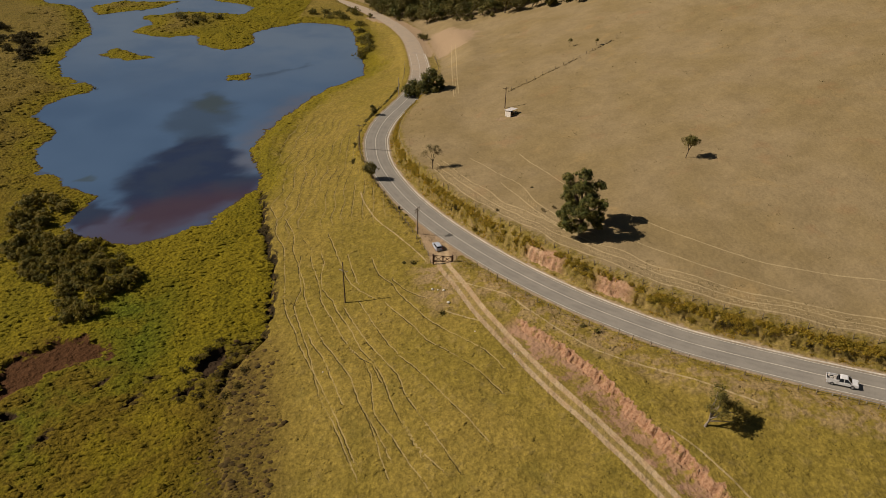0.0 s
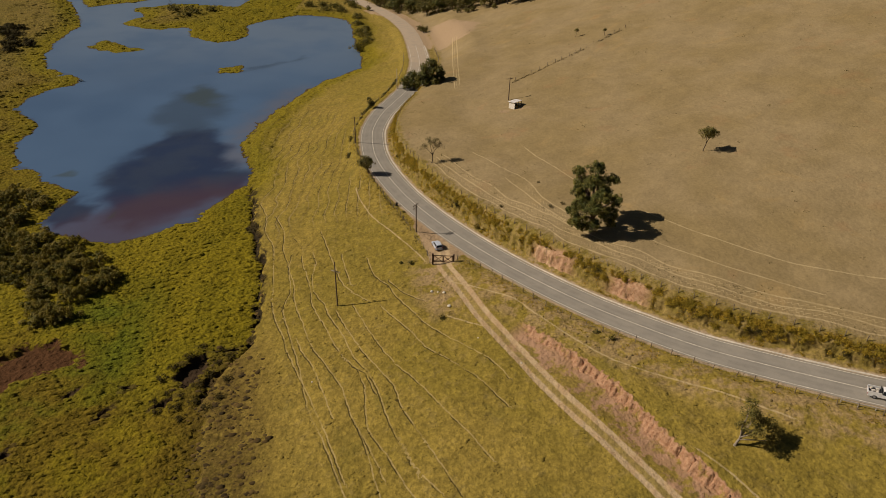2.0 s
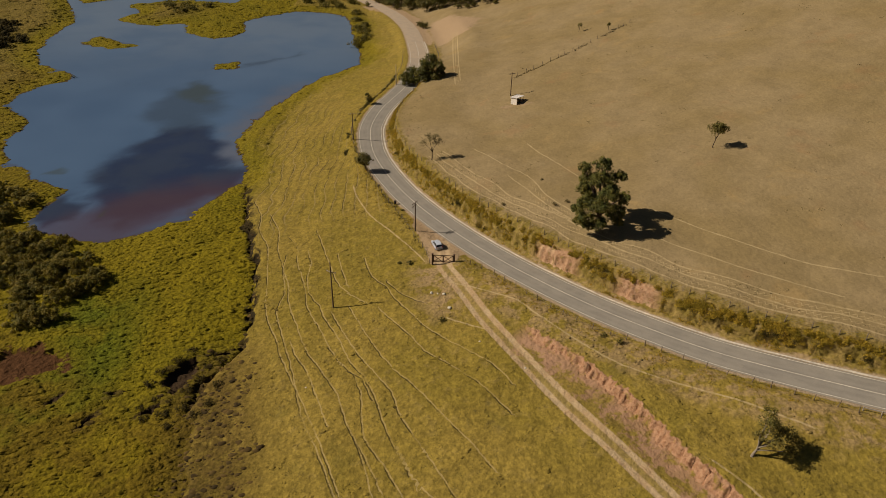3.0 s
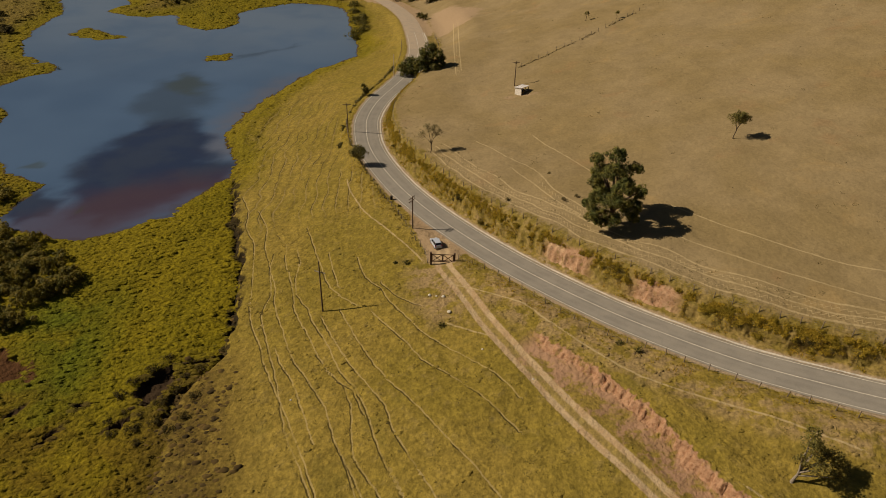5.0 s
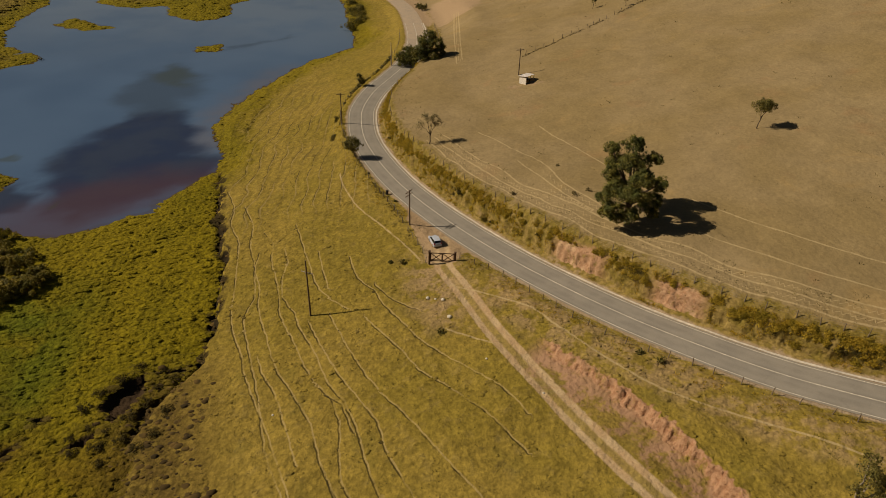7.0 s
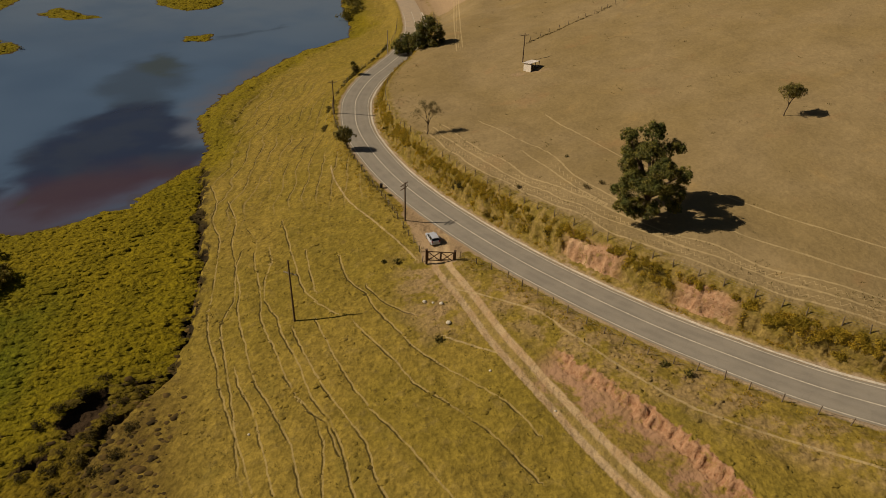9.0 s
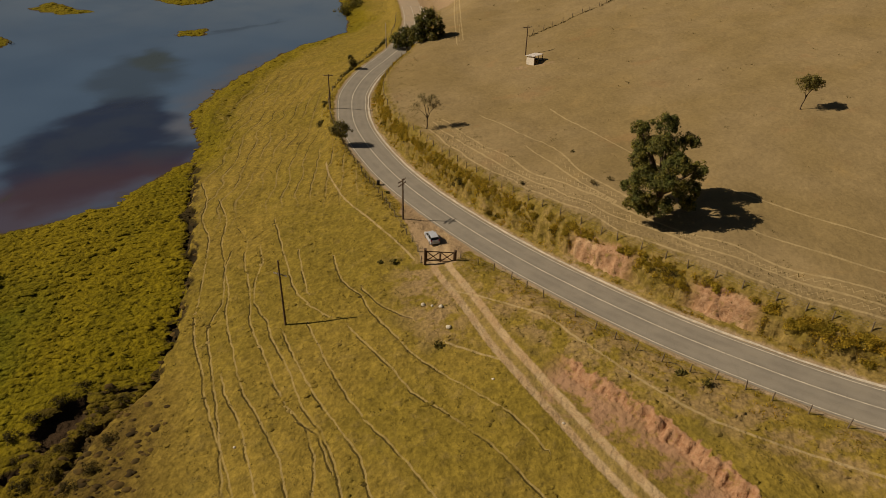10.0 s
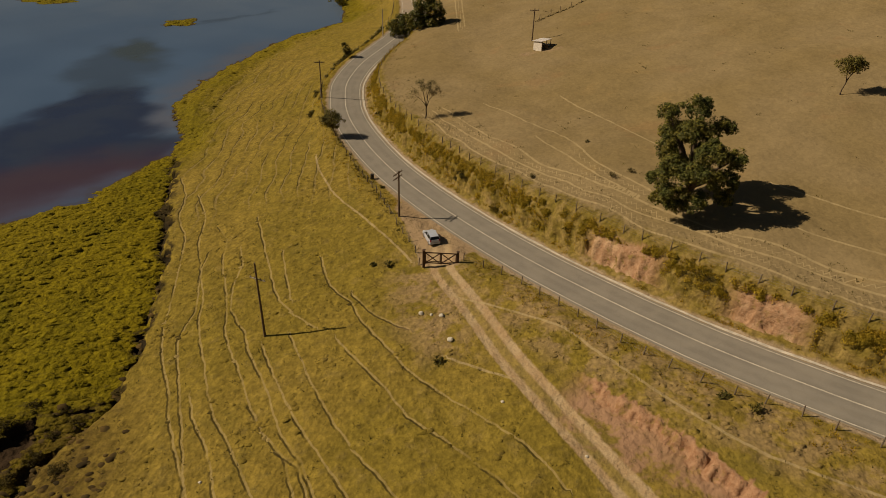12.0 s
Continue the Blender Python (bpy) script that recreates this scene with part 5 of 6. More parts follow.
    v, f = blades(rng, line[:, 0], line[:, 1], survey(line[:, 0], line[:, 1])["z"], h, h * 0.6, 9, 0.10, 0.8)
    tagged(part("fence_grass", tri_mesh("fence_grass", v, f, GRASS_PASTURE), GRASS_PASTURE, None), "dry olive grass grown up under the old fence", "tall grass", kind="stuff")
    # pasture tufts
    n = 26000
    x, y = rng.uniform(-46, 80, n), rng.uniform(74, 236, n)
    s = survey(x, y)
    keep = (s["marsh"] < -0.5) & (np.abs(s["road"]) > 6.5) & (s["track"] > 2.0) & (s["road"] < 16) & ((s["scar"] > 1.0) | (s["scar"] < -4.0) | (s["along"] < 0.2))
    keep &= wob(x, y, 13, 84) + wob(x, y, 4, 85) > 0.0
    x, y, z = x[keep], y[keep], s["z"][keep]
    h = rng.uniform(0.10, 0.32, len(x))
    v, f = blades(rng, x, y, z, h, h * 1.3, 7, 0.16, 0.9)
    tagged(part("pasture_tufts", tri_mesh("pasture_tufts", v, f, GRASS_PASTURE), GRASS_PASTURE, None), "low olive grass tufts on the grazed pasture", "grass tufts", kind="stuff")


DRY_SCRUB = [(24.6, 151.6, 0.8), (27.6, 152.2, 0.7), (23.3, 165.2, 0.6), (13.6, 155.5, 0.7)]


def build_shrubs():
    rng = np.random.RandomState(9)
    # dense dark stand in the marsh
    stand = [(-124, 160), (-128, 173), (-133, 196), (-125, 194), (-117, 186), (-112, 173), (-104, 166.5), (-95, 166), (-84, 153), (-79, 146.5), (-81, 140), (-84.5, 127), (-89, 126), (-97, 139), (-105.5, 144.5), (-114, 149)]
    first, made = None, 0
    while made < 150:
        x, y = rng.uniform(-134, -79), rng.uniform(124, 197)
        if poly_dist(np.array([x]), np.array([y]), stand)[0] < 0.6 or ground_z(x, y) < 0.35:
            continue
        m = pose(x, y, ground_z(x, y) - 0.1, 0, 0, rng.uniform(0, 360)) @ Matrix.Diagonal((*[rng.uniform(0.7, 1.4)] * 2, rng.uniform(0.5, 1.35), 1))
        if first is None:
            first = build_shrub("marsh_shrub", x, y, 2.3, 2.5, 1700, 0.24, LEAF_REED, "dense dark olive shrub in the lakeside marsh", 31)
            tagged(first, group="shrub stand in the marsh")
        else:
            ob = copy_thing(first, m)
            ob.matrix_basis = m
        made += 1
    hollow, base, made = [(-250, 386), (-232, 378), (-218, 367), (-206, 349), (-196, 330), (-205, 327), (-220, 334), (-252, 350)], None, 0
    while made < 46:
        x, y = rng.uniform(-250, -197), rng.uniform(327, 384)
        if poly_dist(np.array([x]), np.array([y]), hollow)[0] < 0.5:
            continue
        m = pose(x, y, ground_z(x, y) - 0.2, 0, 0, rng.uniform(0, 360)) @ Matrix.Diagonal((*[rng.uniform(0.9, 1.6)] * 2, rng.uniform(0.6, 1.3), 1))
        if base is None:
            base = build_shrub("scrub", x, y, 2.6, 2.6, 700, 0.42, LEAF_SHADE, "dark scrub on the eroded far bank", 33)
            tagged(base, group="scrub on the far bank")
        else:
            copy_thing(base, m).matrix_basis = m
        made += 1
    # bushes on the road's cut bank
    first = None
    for i in range(54):
        at = 11 + i * 1.12 + rng.uniform(-.4, .4)
        x, y, a = road_at(at, rng.uniform(5.2, 6.4))
        if y > 262 or wob(np.array([x]), np.array([y]), 14, 91)[0] < 0.95 or 33.5 < at < 37 or 38 < at < 41.5:
            continue
        sc = rng.uniform(0.45, 1.0)
        m = pose(x, y, ground_z(x, y) - 0.1, 0, 0, rng.uniform(0, 360)) @ Matrix.Diagonal((sc, sc, sc * rng.uniform(0.7, 1.1), 1))
        if first is None:
            first = build_shrub("bank_bush", x, y, 1.1, 1.1, 1500, 0.10, LEAF_YELLOW, "rough olive bush beside the road", 32)
            tagged(first, group="bushes along the road")
        else:
            copy_thing(first, m).matrix_basis = m
    line = along([(-30.2, 203), (-31.2, 214), (-30.6, 225), (-29.8, 236), (-26.9, 248), (-23.0, 259), (-19.6, 272)], 1.0, 21)
    base = None
    for x, y in line:
        if wob(np.array([x]), np.array([y]), 9, 92)[0] < (-0.9 if y > 240 else 0.1):
            continue
        sc, x = rng.uniform(0.4, 0.95), x + rng.uniform(-.5, .7)
        m = pose(x, y, ground_z(x, y) - 0.1, 0, 0, rng.uniform(0, 360)) @ Matrix.Diagonal((sc, sc, sc * rng.uniform(0.7, 1.1), 1))
        if base is None:
            base = build_shrub("hedge_bush", x, y, 1.1, 1.2, 500, 0.2, LEAF_BUSH, "dark rough bush along the old roadside fence", 35)
            tagged(base, group="bushes along the old fence")
        else:
            copy_thing(base, m).matrix_basis = m
    # dark brush on the cut bank, also added for the shade in its hollows
    base = None
    for at, off, sc in ((37.1, 6.9, 1.0), (37.6, 6.6, 0.7), (36.7, 7.1, 0.6), (47.1, 6.3, 1.0), (47.4, 6.0, 0.7), (49.3, 6.5, 0.8), (55.2, 6.2, 0.75), (41.9, 6.6, 0.5), (30.0, 6.6, 0.9), (29.5, 6.7, 0.7), (28.9, 6.4, 0.8),
                        (26.6, 6.3, 0.9), (26.0, 6.2, 0.7), (25.1, 6.3, 0.8), (24.2, 6.2, 0.7), (31.8, 6.5, 0.6), (32.4, 6.8, 0.6), (43.6, 6.3, 0.5), (44.6, 6.2, 0.45), (52.1, 6.2, 0.5)):
        x, y, a = road_at(at, off)
        m = pose(x, y, ground_z(x, y) - 0.15, 0, 0, rng.uniform(0, 360)) @ Matrix.Diagonal((sc * 1.2, sc, sc * rng.uniform(0.75, 1.0), 1))
        if base is None:
            base = build_shrub("bank_brush", x, y, 1.15, 1.2, 1500, 0.11, LEAF_SHADE, "dark brush in a hollow of the cut bank", 34)
            base.matrix_basis = m
            tagged(base, group="brush on the cut bank")
        else:
            copy_thing(base, m).matrix_basis = m
    # dark brush round the pool
    base = None
    for i, (x, y) in enumerate(((-55.6, 112.5), (-54.8, 115.8), (-52.4, 118.8), (-50.4, 121.8), (-46.6, 121.6), (-46.0, 117.8), (-46.8, 114), (-48, 110.5), (-50.2, 107.8), (-53, 108.6), (-44, 119.5), (-43.4, 115.6), (-45.2, 108.2), (-42, 111.5), (-47.5, 106), (-50.5, 104.5), (-44, 104), (-48.5, 101.5), (-42.5, 107), (-55.5, 106.5), (-53.5, 103.5))):
        sc = rng.uniform(0.55, 1.15)
        m = pose(x, y, ground_z(x, y) - 0.1, 0, 0, rng.uniform(0, 360)) @ Matrix.Diagonal((sc, sc, sc * 0.8, 1))
        if base is None:
            base = build_shrub("brush", x, y, 1.4, 0.9, 1300, 0.12, LEAF_SHADE, "low dark brown brush round the marsh pool", 47)
            tagged(base, group="brush round the pool")
        else:
            copy_thing(base, m).matrix_basis = m
    # dry scrub on the hill
    for i, (x, y, r) in enumerate(DRY_SCRUB):
        build_shrub("dry_scrub", x, y, r, r * 0.8, 260, 0.16, LEAF_DRY, "small brown dry scrub on the grazed hill", 300 + i)
    # single low bushes on the pasture
    for i, (x, y, r) in enumerate(((-7.3, 141.2, 0.9), (-9.6, 141.9, 0.6), (0.1, 121.1, 0.8), (31.6, 109.3, 0.9), (29.1, 111.8, 0.7), (-10.5, 165.5, 0.5), (-155.5, 293.0, 1.4), (-28.5, 240, 0.9))):
        build_shrub("low_bush", x, y, r, r * 0.95, 160, 0.22, LEAF_BUSH, "small dark bush on the open grass", 40 + i)
    # reeds on the far banks
    spots = [(-57, 432), (-62, 424), (-68, 432), (-76, 436), (-50, 396), (-46, 384), (-45, 372), (-42, 362), (-44, 350), (-52, 408), (-143, 408), (-150, 415), (-136, 416), (-156, 412), (-60, 440), (-72, 424), (-84, 434), (-47, 378), (-43, 356), (-160, 420), (-147, 402)]
    for i, (x, y) in enumerate(spots):
        build_shrub("reed_clump", x, y, 4.6, 1.5, 900, 0.5, LEAF_RUSH, "olive reed clump on the far lake bank", 60 + i, "reeds")


# ---- fences, gate, poles ----
def build_fence(name, places, label, height=1.25, strands=3, seed=1):
    rng = np.random.RandomState(seed)
    x0, y0 = places[0]
    z0 = ground_z(x0, y0)
    root = thing(name, pose(x0, y0, z0), label, "fence")
    arr = np.array(places)
    zs = survey(arr[:, 0], arr[:, 1])["z"]
    shared = []
    for k in range(3):
        bm = bmesh.new()
        rod(bm, (0, 0, -0.3), (0.02 * k, 0.015, height + 0.06 * k), 0.085, 0.065, 7)
        me = bpy.data.meshes.new("post")
        bm.to_mesh(me)
        bm.free()
        me.materials.append(POST_WOOD)
        shared.append(me)
    tops = []
    for i, (x, y) in enumerate(places):
        ob = new("post", shared[i % 3])
        ob.parent = root
        ob.matrix_basis = pose(x - x0, y - y0, zs[i] - z0, rng.normal() * 3.5, rng.normal() * 3.5, rng.uniform(0, 360))
        tops.append((x - x0, y - y0, zs[i] - z0))
    for k in range(strands):
        h = height * (0.35 + 0.30 * k)
        v, f = tube([(a, b, c + h) for a, b, c in tops], [0.008] * len(tops), 3)
        part("wire", mesh_of("wire", v, f, WIRE), WIRE, root)
    return root


def along(points, gap, seed):
    """Places about every gap metres along a smooth line, a little uneven."""
    rng = np.random.RandomState(seed)
    line = spline(points, 0.25)
    run = np.concatenate([[0], np.cumsum(np.linalg.norm(np.diff(line, axis=0), axis=1))])
    out, s = [], 0.0
    while s < run[-1]:
        out.append((float(np.interp(s, run, line[:, 0])), float(np.interp(s, run, line[:, 1]))))
        s += gap * rng.uniform(0.8, 1.2)
    return out


def build_fences():
    hill = [road_at(a, 7.95)[:2] for a in np.arange(8, 84, 3.0)]
    build_fence("fence", along(hill, 3.6, 1), "weathered post and wire fence along the hill side of the road", seed=1)
    build_fence("fence", along([(3.2, 139.7), (5.4, 138.1), (9.1, 135.5), (11.9, 132.2), (15.2, 128.2), (18.7, 123.6), (22.1, 119.4), (25.9, 115.4), (30.5, 111.9), (34.6, 109.9), (39.5, 106.1), (48.4, 100.2), (62.8, 92.0), (76.2, 85.6), (100, 75.2)], 3.4, 2),
                "weathered post and wire fence on the pasture side of the road", seed=2)
    build_fence("fence", along([(-3.0, 140.4), (-3.9, 144.3), (-7.4, 152.9), (-11.6, 164.1), (-15.8, 174), (-21.0, 187.5), (-25.5, 200), (-29, 213), (-30.4, 225), (-29, 240), (-25, 255), (-20.5, 268), (-18.5, 285), (-19.5, 310)], 3.0, 3),
                "old close-set post fence between pasture and road", seed=3)
    build_fence("fence", along([(23.2, 241.3), (30.7, 246.8), (40.6, 253.5), (53.3, 263.1), (66, 273)], 3.2, 4), "distant post and wire fence across the dry hill", 1.2, 2, seed=4)


def build_guard_rail():
    """Low pale rail on short posts where the road's edge drops to the pasture."""
    places = [road_at(a, -5.0) for a in np.arange(26.6, 15.0, -0.52)]
    x0, y0, _ = places[0]
    z0 = ground_z(x0, y0)
    root = thing("guard_rail", pose(x0, y0, z0), "low pale concrete guard rail beside the asphalt road", "guard rail")
    post = box(bmesh.new(), 0, 0, 0.30, 0.16, 0.16, 0.90, bevel=0.02)
    me = bpy.data.meshes.new("rail_post")
    post.to_mesh(me)
    post.free()
    me.materials.append(PALE_CONCRETE)
    tops = []
    for x, y, a in places:
        z = ground_z(x, y) - z0
        ob = new("rail_post", me)
        ob.parent = root
        ob.matrix_basis = pose(x - x0, y - y0, z, 0, 0, math.degrees(a))
        tops.append(Vector((x - x0, y - y0, z + 0.62)))
    for p, q in zip(tops, tops[1:]):
        d = q - p
        m = d.to_track_quat("X", "Z").to_matrix().to_4x4()
        mid = (p + q) / 2
        part("rail", box(bmesh.new(), mid.x, mid.y, mid.z, d.length + 0.02, 0.09, 0.22, m, 0.015), PALE_CONCRETE, root)


def build_bin():
    """Dark drum on the old roadside fence line."""
    dark, x, y = simple("dark_drum_metal", (0.035, 0.030, 0.026), 0.6, 0.3, grain=5), -12.6, 169.5
    root = thing("drum", pose(x, y, ground_z(x, y) - 0.03, 2, 3, 20), "dark metal drum standing at the old roadside fence", "drum")
    part("drum_body", rod(bmesh.new(), (0, 0, 0), (0, 0, 0.95), 0.31, 0.30, 20), dark, root)
    for zz in (0.04, 0.34, 0.64, 0.93):
        v, f = tube([(math.cos(a) * 0.305, math.sin(a) * 0.305, zz) for a in np.linspace(0, 6.2832, 21)], [0.022] * 21, 6)
        part("hoop", mesh_of("hoop", v, f, dark, True), dark, root)


def build_gate():
    ax, ay, bx, by = -2.35, 139.45, 2.45, 139.25
    z = (ground_z(ax, ay) + ground_z(bx, by)) / 2 + 0.02
    root = thing("farm_gate", pose((ax + bx) / 2, (ay + by) / 2, z, 0, 0, math.degrees(math.atan2(by - ay, bx - ax))) @ Matrix.Diagonal((0.97, 1.1, 1.2, 1)), "closed dark brown timber double farm gate with crossed braces", "gate")
    half = math.hypot(bx - ax, by - ay) / 2
    for s in (-1, 1):
        bm = box(bmesh.new(), s * half, 0, 0.75, 0.36, 0.36, 2.3, bevel=0.03)
        part("gate_post", bm, GATE_WOOD, root)
        bm = box(bmesh.new(), s * half, 0, 1.93, 0.43, 0.43, 0.07, bevel=0.015)
        part("post_cap", bm, GATE_WOOD, root)
    w = half - 0.25
    for s in (-1, 1):
        leaf = part("gate_leaf", box(bmesh.new(), s * (w / 2 + 0.02), 0, 0.25, w, 0.05, 0.14, bevel=0.01), GATE_WOOD, root)
        for zz, thick in ((0.46, 0.08), (1.62, 0.14)):
            part("rail", box(bmesh.new(), s * (w / 2 + 0.02), 0, zz, w, 0.05, thick, bevel=0.01), GATE_WOOD, leaf)
        for xx in (0.08, w):
            part("stile", box(bmesh.new(), s * xx, -0.055, 0.93, 0.15, 0.06, 1.55, bevel=0.01), GATE_WOOD, leaf)
        for k in (-1, 1):
            ang = math.atan2(1.3, w - 0.2) * k
            part("brace", box(bmesh.new(), s * (w / 2 + 0.03), -0.05 - 0.035 * k, 0.93, math.hypot(1.3, w - 0.2), 0.045, 0.12, Matrix.Rotation(ang, 4, "Y")), GATE_WOOD, leaf)
    return root


def build_pole(x, y, h, arm, turn, label, pale=False, lean=0.0, pale_arm=False):
    wood = PALE_CONCRETE if pale else POLE_WOOD
    root = thing("utility_pole", pose(x, y, ground_z(x, y) - 0.2, lean, 0, turn), label, "utility pole", "poles along the valley")
    part("shaft", rod(bmesh.new(), (0, 0, 0), (0, 0, h + 0.2), 0.17, 0.11, 12), wood, root)
    for zz in arm:
        cross = part("crossarm", box(bmesh.new(), 0, 0.16, zz + 0.2, 2.3, 0.12, 0.14, bevel=0.01), PALE_CONCRETE if pale_arm else wood, root)
        for xx in (-1.05, -0.45, 0.45, 1.05):
            bm = rod(bmesh.new(), (xx, 0.16, zz + 0.26), (xx, 0.16, zz + 0.48), 0.05, 0.035, 8)
            part("insulator", bm, CERAMIC, cross)
        for s in (-1, 1):
            part("strut", rod(bmesh.new(), (s * 0.6, 0.16, zz + 0.16), (0, 0.12, zz - 0.35), 0.025, None, 5), WIRE, root)
    return root


def build_poles():
    build_pole(-6.7, 153.8, 7.8, (7.4, 6.7), 60, "dark timber utility pole with crossarms at the roadside")
    build_pole(-22.7, 130.2, 11.5, (9.0,), -22, "tall slim timber utility pole with pale crossarm in the pasture", pale_arm=True)
    build_pole(-28.7, 212.8, 8.8, (8.3,), 10, "timber utility pole beside the road bend")
    build_pole(-18.9, 260.5, 7.5, (), 0, "pale concrete pole beside the far road", True)
    build_pole(19.8, 224.5, 7.5, (7.0,), 20, "utility pole next to the small shed")


# ---- shed ----
def build_shed():
    wall = simple("whitewashed_wall", (0.82, 0.76, 0.66), 0.9, grain=3)
    roof = simple("weathered_roof_sheet", (0.66, 0.62, 0.58), 0.55, 0.0, grain=2)
    dark = simple("dark_doorway_wood", (0.05, 0.04, 0.03), 0.9)
    x, y = 21.4, 217.6
    z = min(ground_z(x - 1.4, y), ground_z(x + 1.4, y - 1))
    root = thing("shed", pose(x, y, z, 0, 0, 46) @ Matrix.Diagonal((0.85, 0.85, 0.85, 1)), "small whitewashed cattle shed with a pale sloping roof", "shed")
    part("back_wall", box(bmesh.new(), 0, 1.35, 1.2, 3.9, 0.15, 2.4), wall, root)
    part("side_wall", box(bmesh.new(), -1.87, 0, 1.2, 0.15, 2.55, 2.4), wall, root)
    part("side_wall", box(bmesh.new(), 1.87, 0, 0.6, 0.15, 2.55, 1.2), wall, root)
    for xx in (-1.85, 0.0, 1.85):
        part("roof_post", box(bmesh.new(), xx, -1.35, 1.35, 0.14, 0.14, 2.7), POST_WOOD, root)
    part("manger", box(bmesh.new(), 0.4, 0.9, 0.4, 2.2, 0.6, 0.8, bevel=0.02), dark, root)
    r = part("roof", box(bmesh.new(), -0.1, 0.2, 2.58, 4.3, 3.2, 0.06, Matrix.Rotation(radians(-7), 4, "X")), roof, root)
    for i in range(11):
        part("roof_rib", box(bmesh.new(), -2.2 + 0.42 * i, 0.2, 2.63, 0.07, 3.2, 0.04, Matrix.Rotation(radians(-7), 4, "X")), roof, r)


# ---- vehicles ----
def side_shape(profile, width, top_in=0.0, z_top=1.0, bevel=0.05):
    """A body from its side outline (x forward, z up), drawn in towards the top above z_top."""
    bm = bmesh.new()
    rows = []
    for s in (-1, 1):
        rows.append([bm.verts.new((px, s * (width / 2 - top_in * max(0, pz - z_top)), pz)) for px, pz in profile])
    n = len(profile)
    for i in range(n):
        j = (i + 1) % n
        bm.faces.new((rows[0][i], rows[0][j], rows[1][j], rows[1][i]))
    bm.faces.new(rows[0][::-1])
    bm.faces.new(rows[1])
    bmesh.ops.recalc_face_normals(bm, faces=bm.faces)
    if bevel:
        bmesh.ops.bevel(bm, geom=list(bm.edges), offset=bevel, segments=2, affect="EDGES", profile=0.6)
    return bm


def build_wheels(root, places, r, w):
    tyre, rim = simple("tyre_rubber", (0.02, 0.02, 0.02), 0.85), simple("wheel_rim", (0.45, 0.45, 0.46), 0.35, 0.8)
    for x, y in places:
        wheel = part("wheel", rod(bmesh.new(), (x, y - w / 2, r), (x, y + w / 2, r), r * 0.98, None, 20), tyre, root)
        bm = bmesh.new()
        v, f = tube([(x + math.cos(a) * r * 0.86, y, r + math.sin(a) * r * 0.86) for a in np.linspace(0, 6.2832, 21)], [r * 0.19] * 21, 8)
        part("tyre", mesh_of("tyre", v, f, tyre, True), tyre, wheel)
        part("rim", rod(bm, (x, y - w / 2 - 0.012, r), (x, y + w / 2 + 0.012, r), r * 0.62, None, 16), rim, wheel)


def glass_material():
    n = Nodes("tinted_car_glass", 0.05)
    n.b.inputs["Specular IOR Level"].default_value = 0.5
    return n.color(n.tone((0.022, 0.026, 0.030), n.noise(1.5, 2), 0.8, 1.2))


def car_paint(name, col):
    n = Nodes(name, 0.28)
    n.b.inputs["Specular IOR Level"].default_value = 0.5
    n.b.inputs["Coat Weight"].default_value = 0.6
    dust = n.range(n.noise(2.0, 4), 0.45, 0.75, 0.0, 0.35)
    return n.color(n.mix(dust, col, (0.42, 0.34, 0.24)))


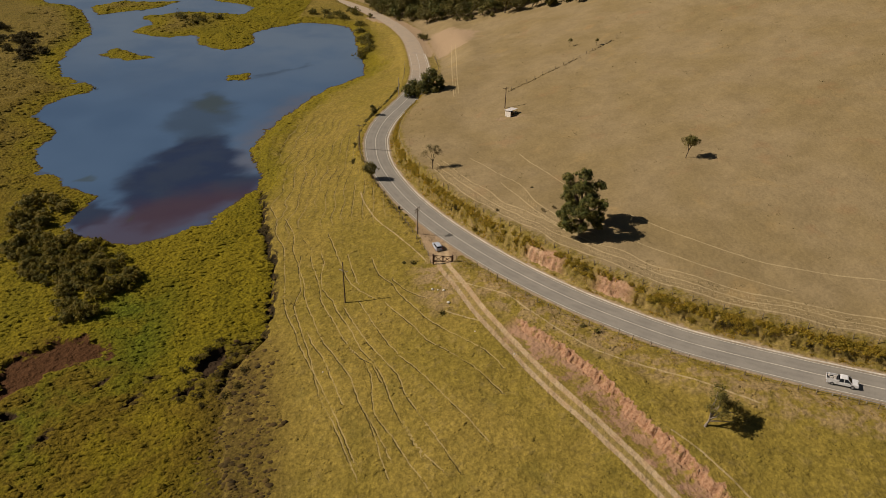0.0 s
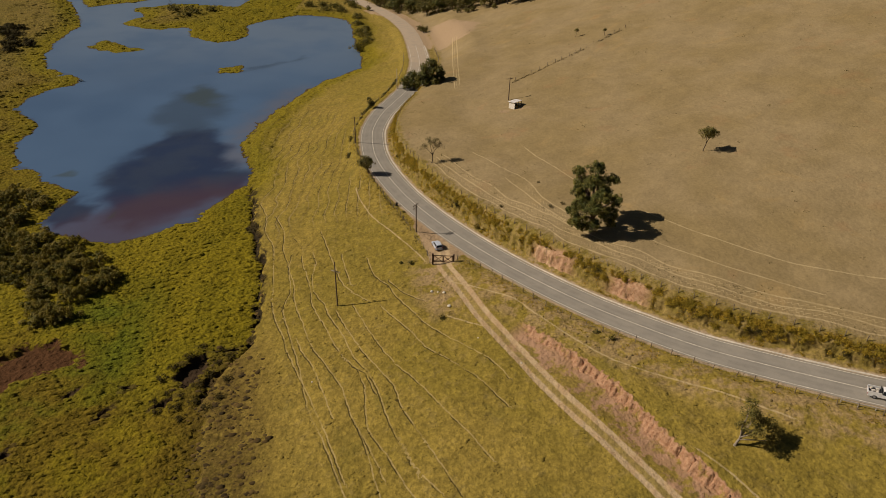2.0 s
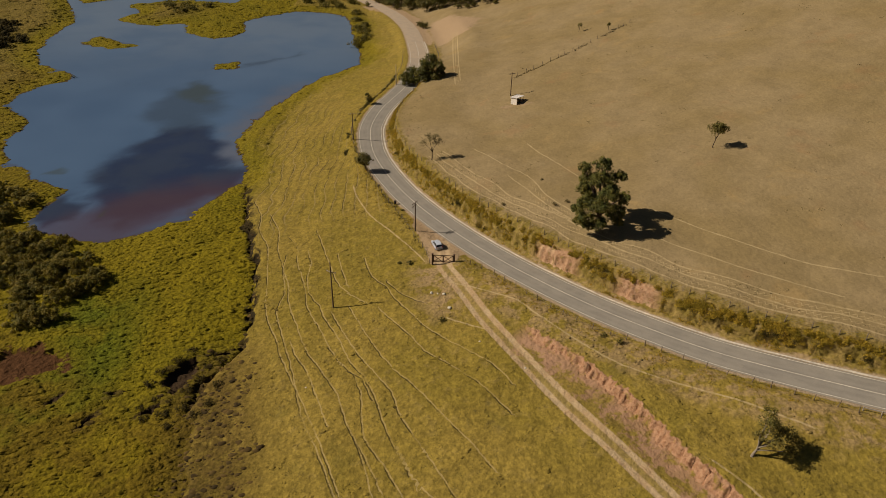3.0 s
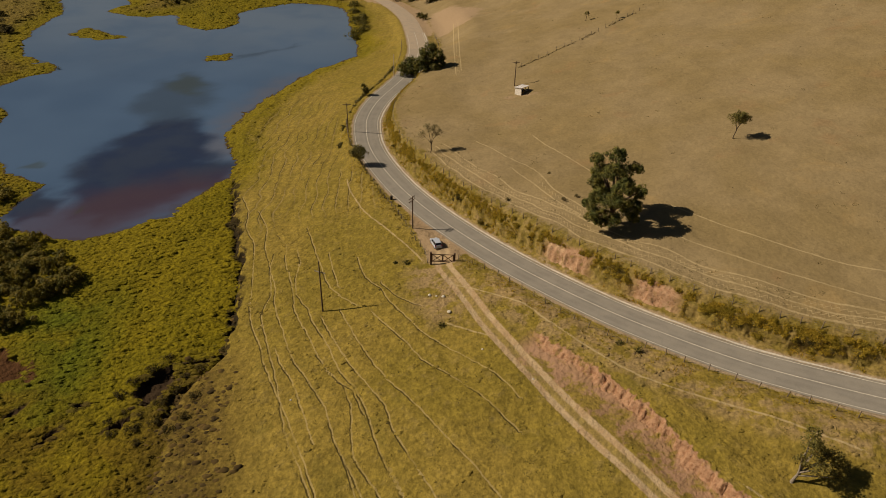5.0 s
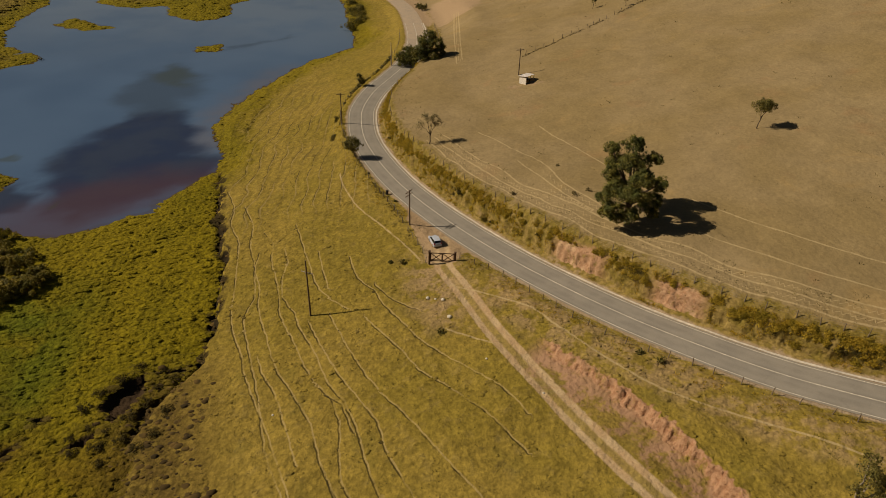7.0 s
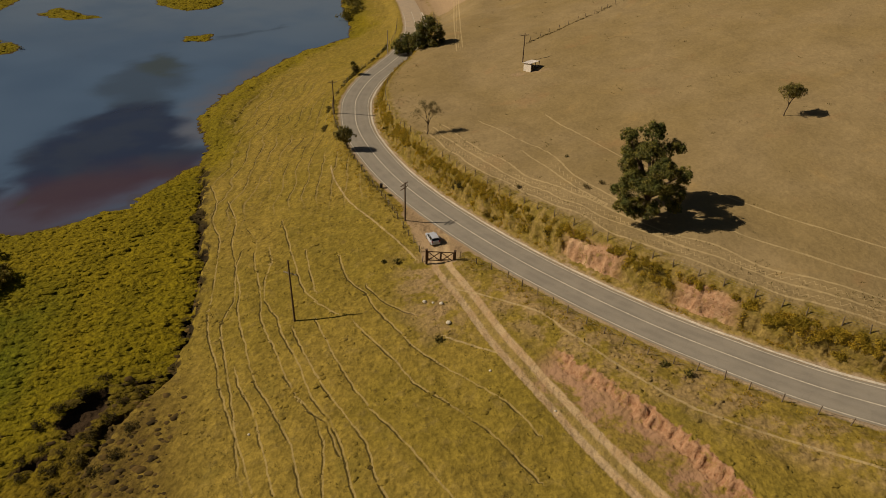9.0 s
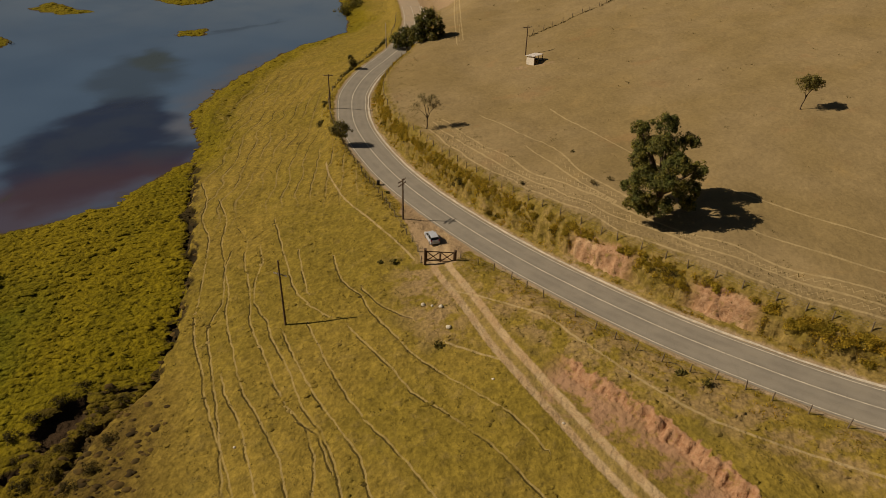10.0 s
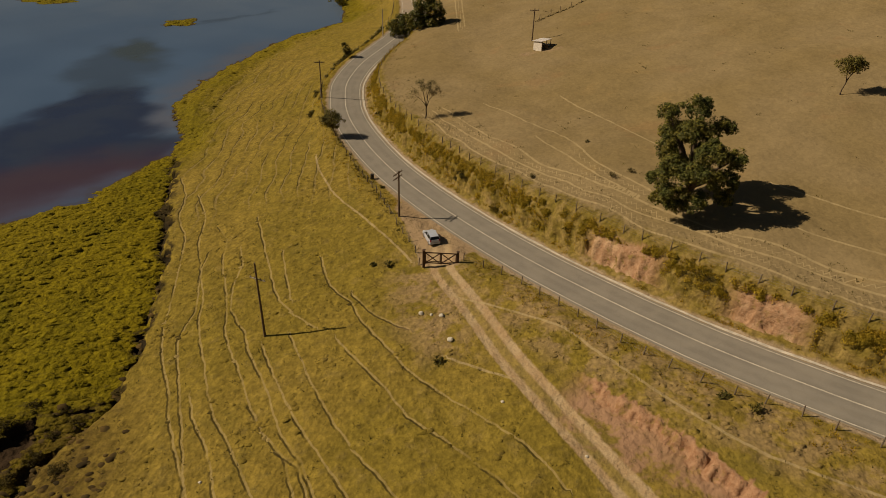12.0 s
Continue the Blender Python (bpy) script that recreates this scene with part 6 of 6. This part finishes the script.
def build_hatchback():
    glass, paint, black = glass_material(), car_paint("silver_blue_paint", (0.55, 0.60, 0.68)), simple("black_trim", (0.025, 0.025, 0.025), 0.6)
    red, lamp = simple("red_lamp", (0.35, 0.02, 0.02), 0.2), simple("clear_lamp", (0.75, 0.75, 0.72), 0.1)
    x, y, head = -1.45, 146.2, math.degrees(math.atan2(3.9, -1.35))
    x0, y0 = math.cos(radians(head)), math.sin(radians(head))
    slope = math.degrees(math.atan2(ground_z(x + x0 * 1.3, y + y0 * 1.3) - ground_z(x - x0 * 1.3, y - y0 * 1.3), 2.6))
    root = thing("hatchback_car", pose(x, y, ground_z(x, y) + 0.02, 0, -slope, head) @ Matrix.Diagonal((0.93, 0.95, 0.98, 1)), "small parked silver-blue hatchback on the dirt by the gate", "car")
    body = [(-1.95, 0.35), (-1.98, 0.75), (-1.9, 0.98), (-0.6, 1.0), (0.85, 0.96), (1.75, 0.80), (1.97, 0.62), (1.98, 0.32), (1.6, 0.22), (-1.7, 0.22)]
    shell = part("body", side_shape(body, 1.70, 0.05, 0.6, 0.06), paint, root)
    cabin = [(-1.86, 0.97), (-1.62, 1.40), (-1.2, 1.50), (0.15, 1.48), (1.0, 0.96)]
    cab = part("cabin", side_shape(cabin, 1.62, 0.42, 0.97, 0.03), glass, root, "dark tinted windows")
    part("roof", side_shape([(-1.66, 1.40), (-1.2, 1.52), (0.12, 1.51), (0.3, 1.40), (-0.5, 1.44)], 1.30, 0.1, 1.4, 0.02), paint, cab)
    for s in (-1, 1):
        for px, qx in ((-1.62, -1.78), (-0.35, -0.35), (0.2, 0.92)):
            part("pillar", rod(bmesh.new(), (px, s * 0.64, 1.44), (qx, s * 0.80, 0.97), 0.045, None, 6), paint, cab)
        part("wing_mirror", box(bmesh.new(), 0.72, s * 0.92, 1.02, 0.16, 0.2, 0.13, bevel=0.03), paint, root)
        part("tail_light", box(bmesh.new(), -1.93, s * 0.70, 0.88, 0.10, 0.22, 0.28, bevel=0.02), red, root)
        part("headlight", box(bmesh.new(), 1.86, s * 0.62, 0.70, 0.18, 0.34, 0.16, bevel=0.03), lamp, root)
    part("rear_bumper", box(bmesh.new(), -1.98, 0, 0.45, 0.14, 1.62, 0.26, bevel=0.04), paint, root)
    part("front_bumper", box(bmesh.new(), 1.97, 0, 0.42, 0.14, 1.60, 0.24, bevel=0.04), black, root)
    build_wheels(root, [(1.22, 0.76), (1.22, -0.76), (-1.22, 0.76), (-1.22, -0.76)], 0.30, 0.19)


def build_pickup():
    glass, paint, black = glass_material(), car_paint("white_paint", (0.80, 0.79, 0.76)), simple("dark_load_bed", (0.03, 0.03, 0.032), 0.7)
    red, lamp = simple("red_lamp_lens", (0.35, 0.02, 0.02), 0.2), simple("clear_lamp_lens", (0.75, 0.75, 0.72), 0.1)
    sack = simple("pale_sack", (0.55, 0.50, 0.42), 0.95, grain=5)
    d, at = line_dist(np.array([72.0]), np.array([92.6]), ROAD_LINE)
    px, py, a = road_at(float(at[0]), -1.3)
    z = float(np.interp(at[0], np.arange(len(ROAD_Z)), ROAD_Z)) + 0.04
    dz = float(np.interp(at[0] - 0.4, np.arange(len(ROAD_Z)), ROAD_Z) - np.interp(at[0] + 0.4, np.arange(len(ROAD_Z)), ROAD_Z))
    root = thing("pickup_truck", pose(px, py, z, 0, -math.degrees(math.atan2(dz, 3.2)), math.degrees(a) + 180), "white single-cab pickup truck with a loaded bed on the road", "pickup truck")
    low = [(-2.6, 0.55), (-2.6, 1.0), (0.55, 1.02), (1.5, 1.02), (2.45, 0.92), (2.62, 0.72), (2.62, 0.45), (2.3, 0.35), (-2.5, 0.40)]
    part("body", side_shape(low, 1.78, 0.05, 0.7, 0.06), paint, root)
    cab = part("cabin", side_shape([(-0.62, 1.0), (-0.48, 1.62), (-0.2, 1.70), (0.75, 1.68), (1.55, 1.0)], 1.66, 0.32, 1.0, 0.03), glass, root, "dark tinted cab windows")
    part("roof", side_shape([(-0.5, 1.63), (-0.2, 1.72), (0.72, 1.71), (0.85, 1.62)], 1.30, 0.1, 1.6, 0.02), paint, cab)
    bed = part("load_bed", box(bmesh.new(), -1.62, 0, 1.02, 1.75, 1.5, 0.05), black, root)
    for s in (-1, 1):
        part("bed_rail", box(bmesh.new(), -1.62, s * 0.83, 1.18, 1.95, 0.07, 0.36, bevel=0.02), paint, bed)
        for pa, qa in (((-0.48, 1.64), (-0.60, 1.0)), ((0.78, 1.64), (1.5, 1.0)), ((0.2, 1.66), (0.25, 1.0))):
            part("pillar", rod(bmesh.new(), (pa[0], s * 0.62, pa[1]), (qa[0], s * 0.82, qa[1]), 0.045, None, 6), paint, cab)
        part("wing_mirror", box(bmesh.new(), 1.15, s * 0.98, 1.15, 0.14, 0.22, 0.18, bevel=0.03), black, root)
        part("headlight", box(bmesh.new(), 2.52, s * 0.68, 0.80, 0.18, 0.32, 0.18, bevel=0.03), lamp, root)
        part("tail_light", box(bmesh.new(), -2.60, s * 0.82, 0.88, 0.08, 0.12, 0.26, bevel=0.01), red, root)
    part("tailgate", box(bmesh.new(), -2.56, 0, 1.18, 0.07, 1.66, 0.36, bevel=0.02), paint, bed)
    part("headboard", box(bmesh.new(), -0.70, 0, 1.35, 0.06, 1.6, 0.7, bevel=0.02), black, bed)
    for i, (sx, sy) in enumerate(((-1.2, 0.3), (-1.8, -0.25), (-2.1, 0.35), (-1.25, -0.4))):
        part("sack", box(bmesh.new(), sx, sy, 1.2, 0.55, 0.42, 0.30, Matrix.Rotation(0.4 * i, 4, "Z"), 0.09), sack, bed)
    build_wheels(root, [(1.65, 0.80), (1.65, -0.80), (-1.55, 0.80), (-1.55, -0.80)], 0.36, 0.24)


def build_stones():
    for i, (x, y, r) in enumerate(((-2.2, 129.8, 0.35), (0.4, 128.8, 0.36), (-0.9, 129.3, 0.22), (1.5, 124.4, 0.4), (14.9, 106.2, 0.18), (7.2, 114.0, 0.2), (-24.5, 108, 0.2))):
        bm = bmesh.new()
        bmesh.ops.create_icosphere(bm, subdivisions=2, radius=r)
        for v in bm.verts:
            v.co *= 1 + 0.28 * noise.noise(v.co * 2.3 / r * 0.5 + Vector((i * 7.1, 0, 0)))
            v.co.z *= 0.7
        ob = part("stone", bm, STONE, None)
        ob.matrix_world = pose(x, y, ground_z(x, y) + r * 0.25, 0, 0, i * 50)
        tagged(ob, "pale loose stone lying on the pasture", "stone", "stones by the track")


build_ground()
build_banks()
build_lake()
build_road()
build_trees()
build_far_woods()
build_shrubs()
build_growth()
build_gate()
build_poles()
build_shed()
build_hatchback()
build_pickup()
build_stones()
build_fences()
build_guard_rail()
build_bin()
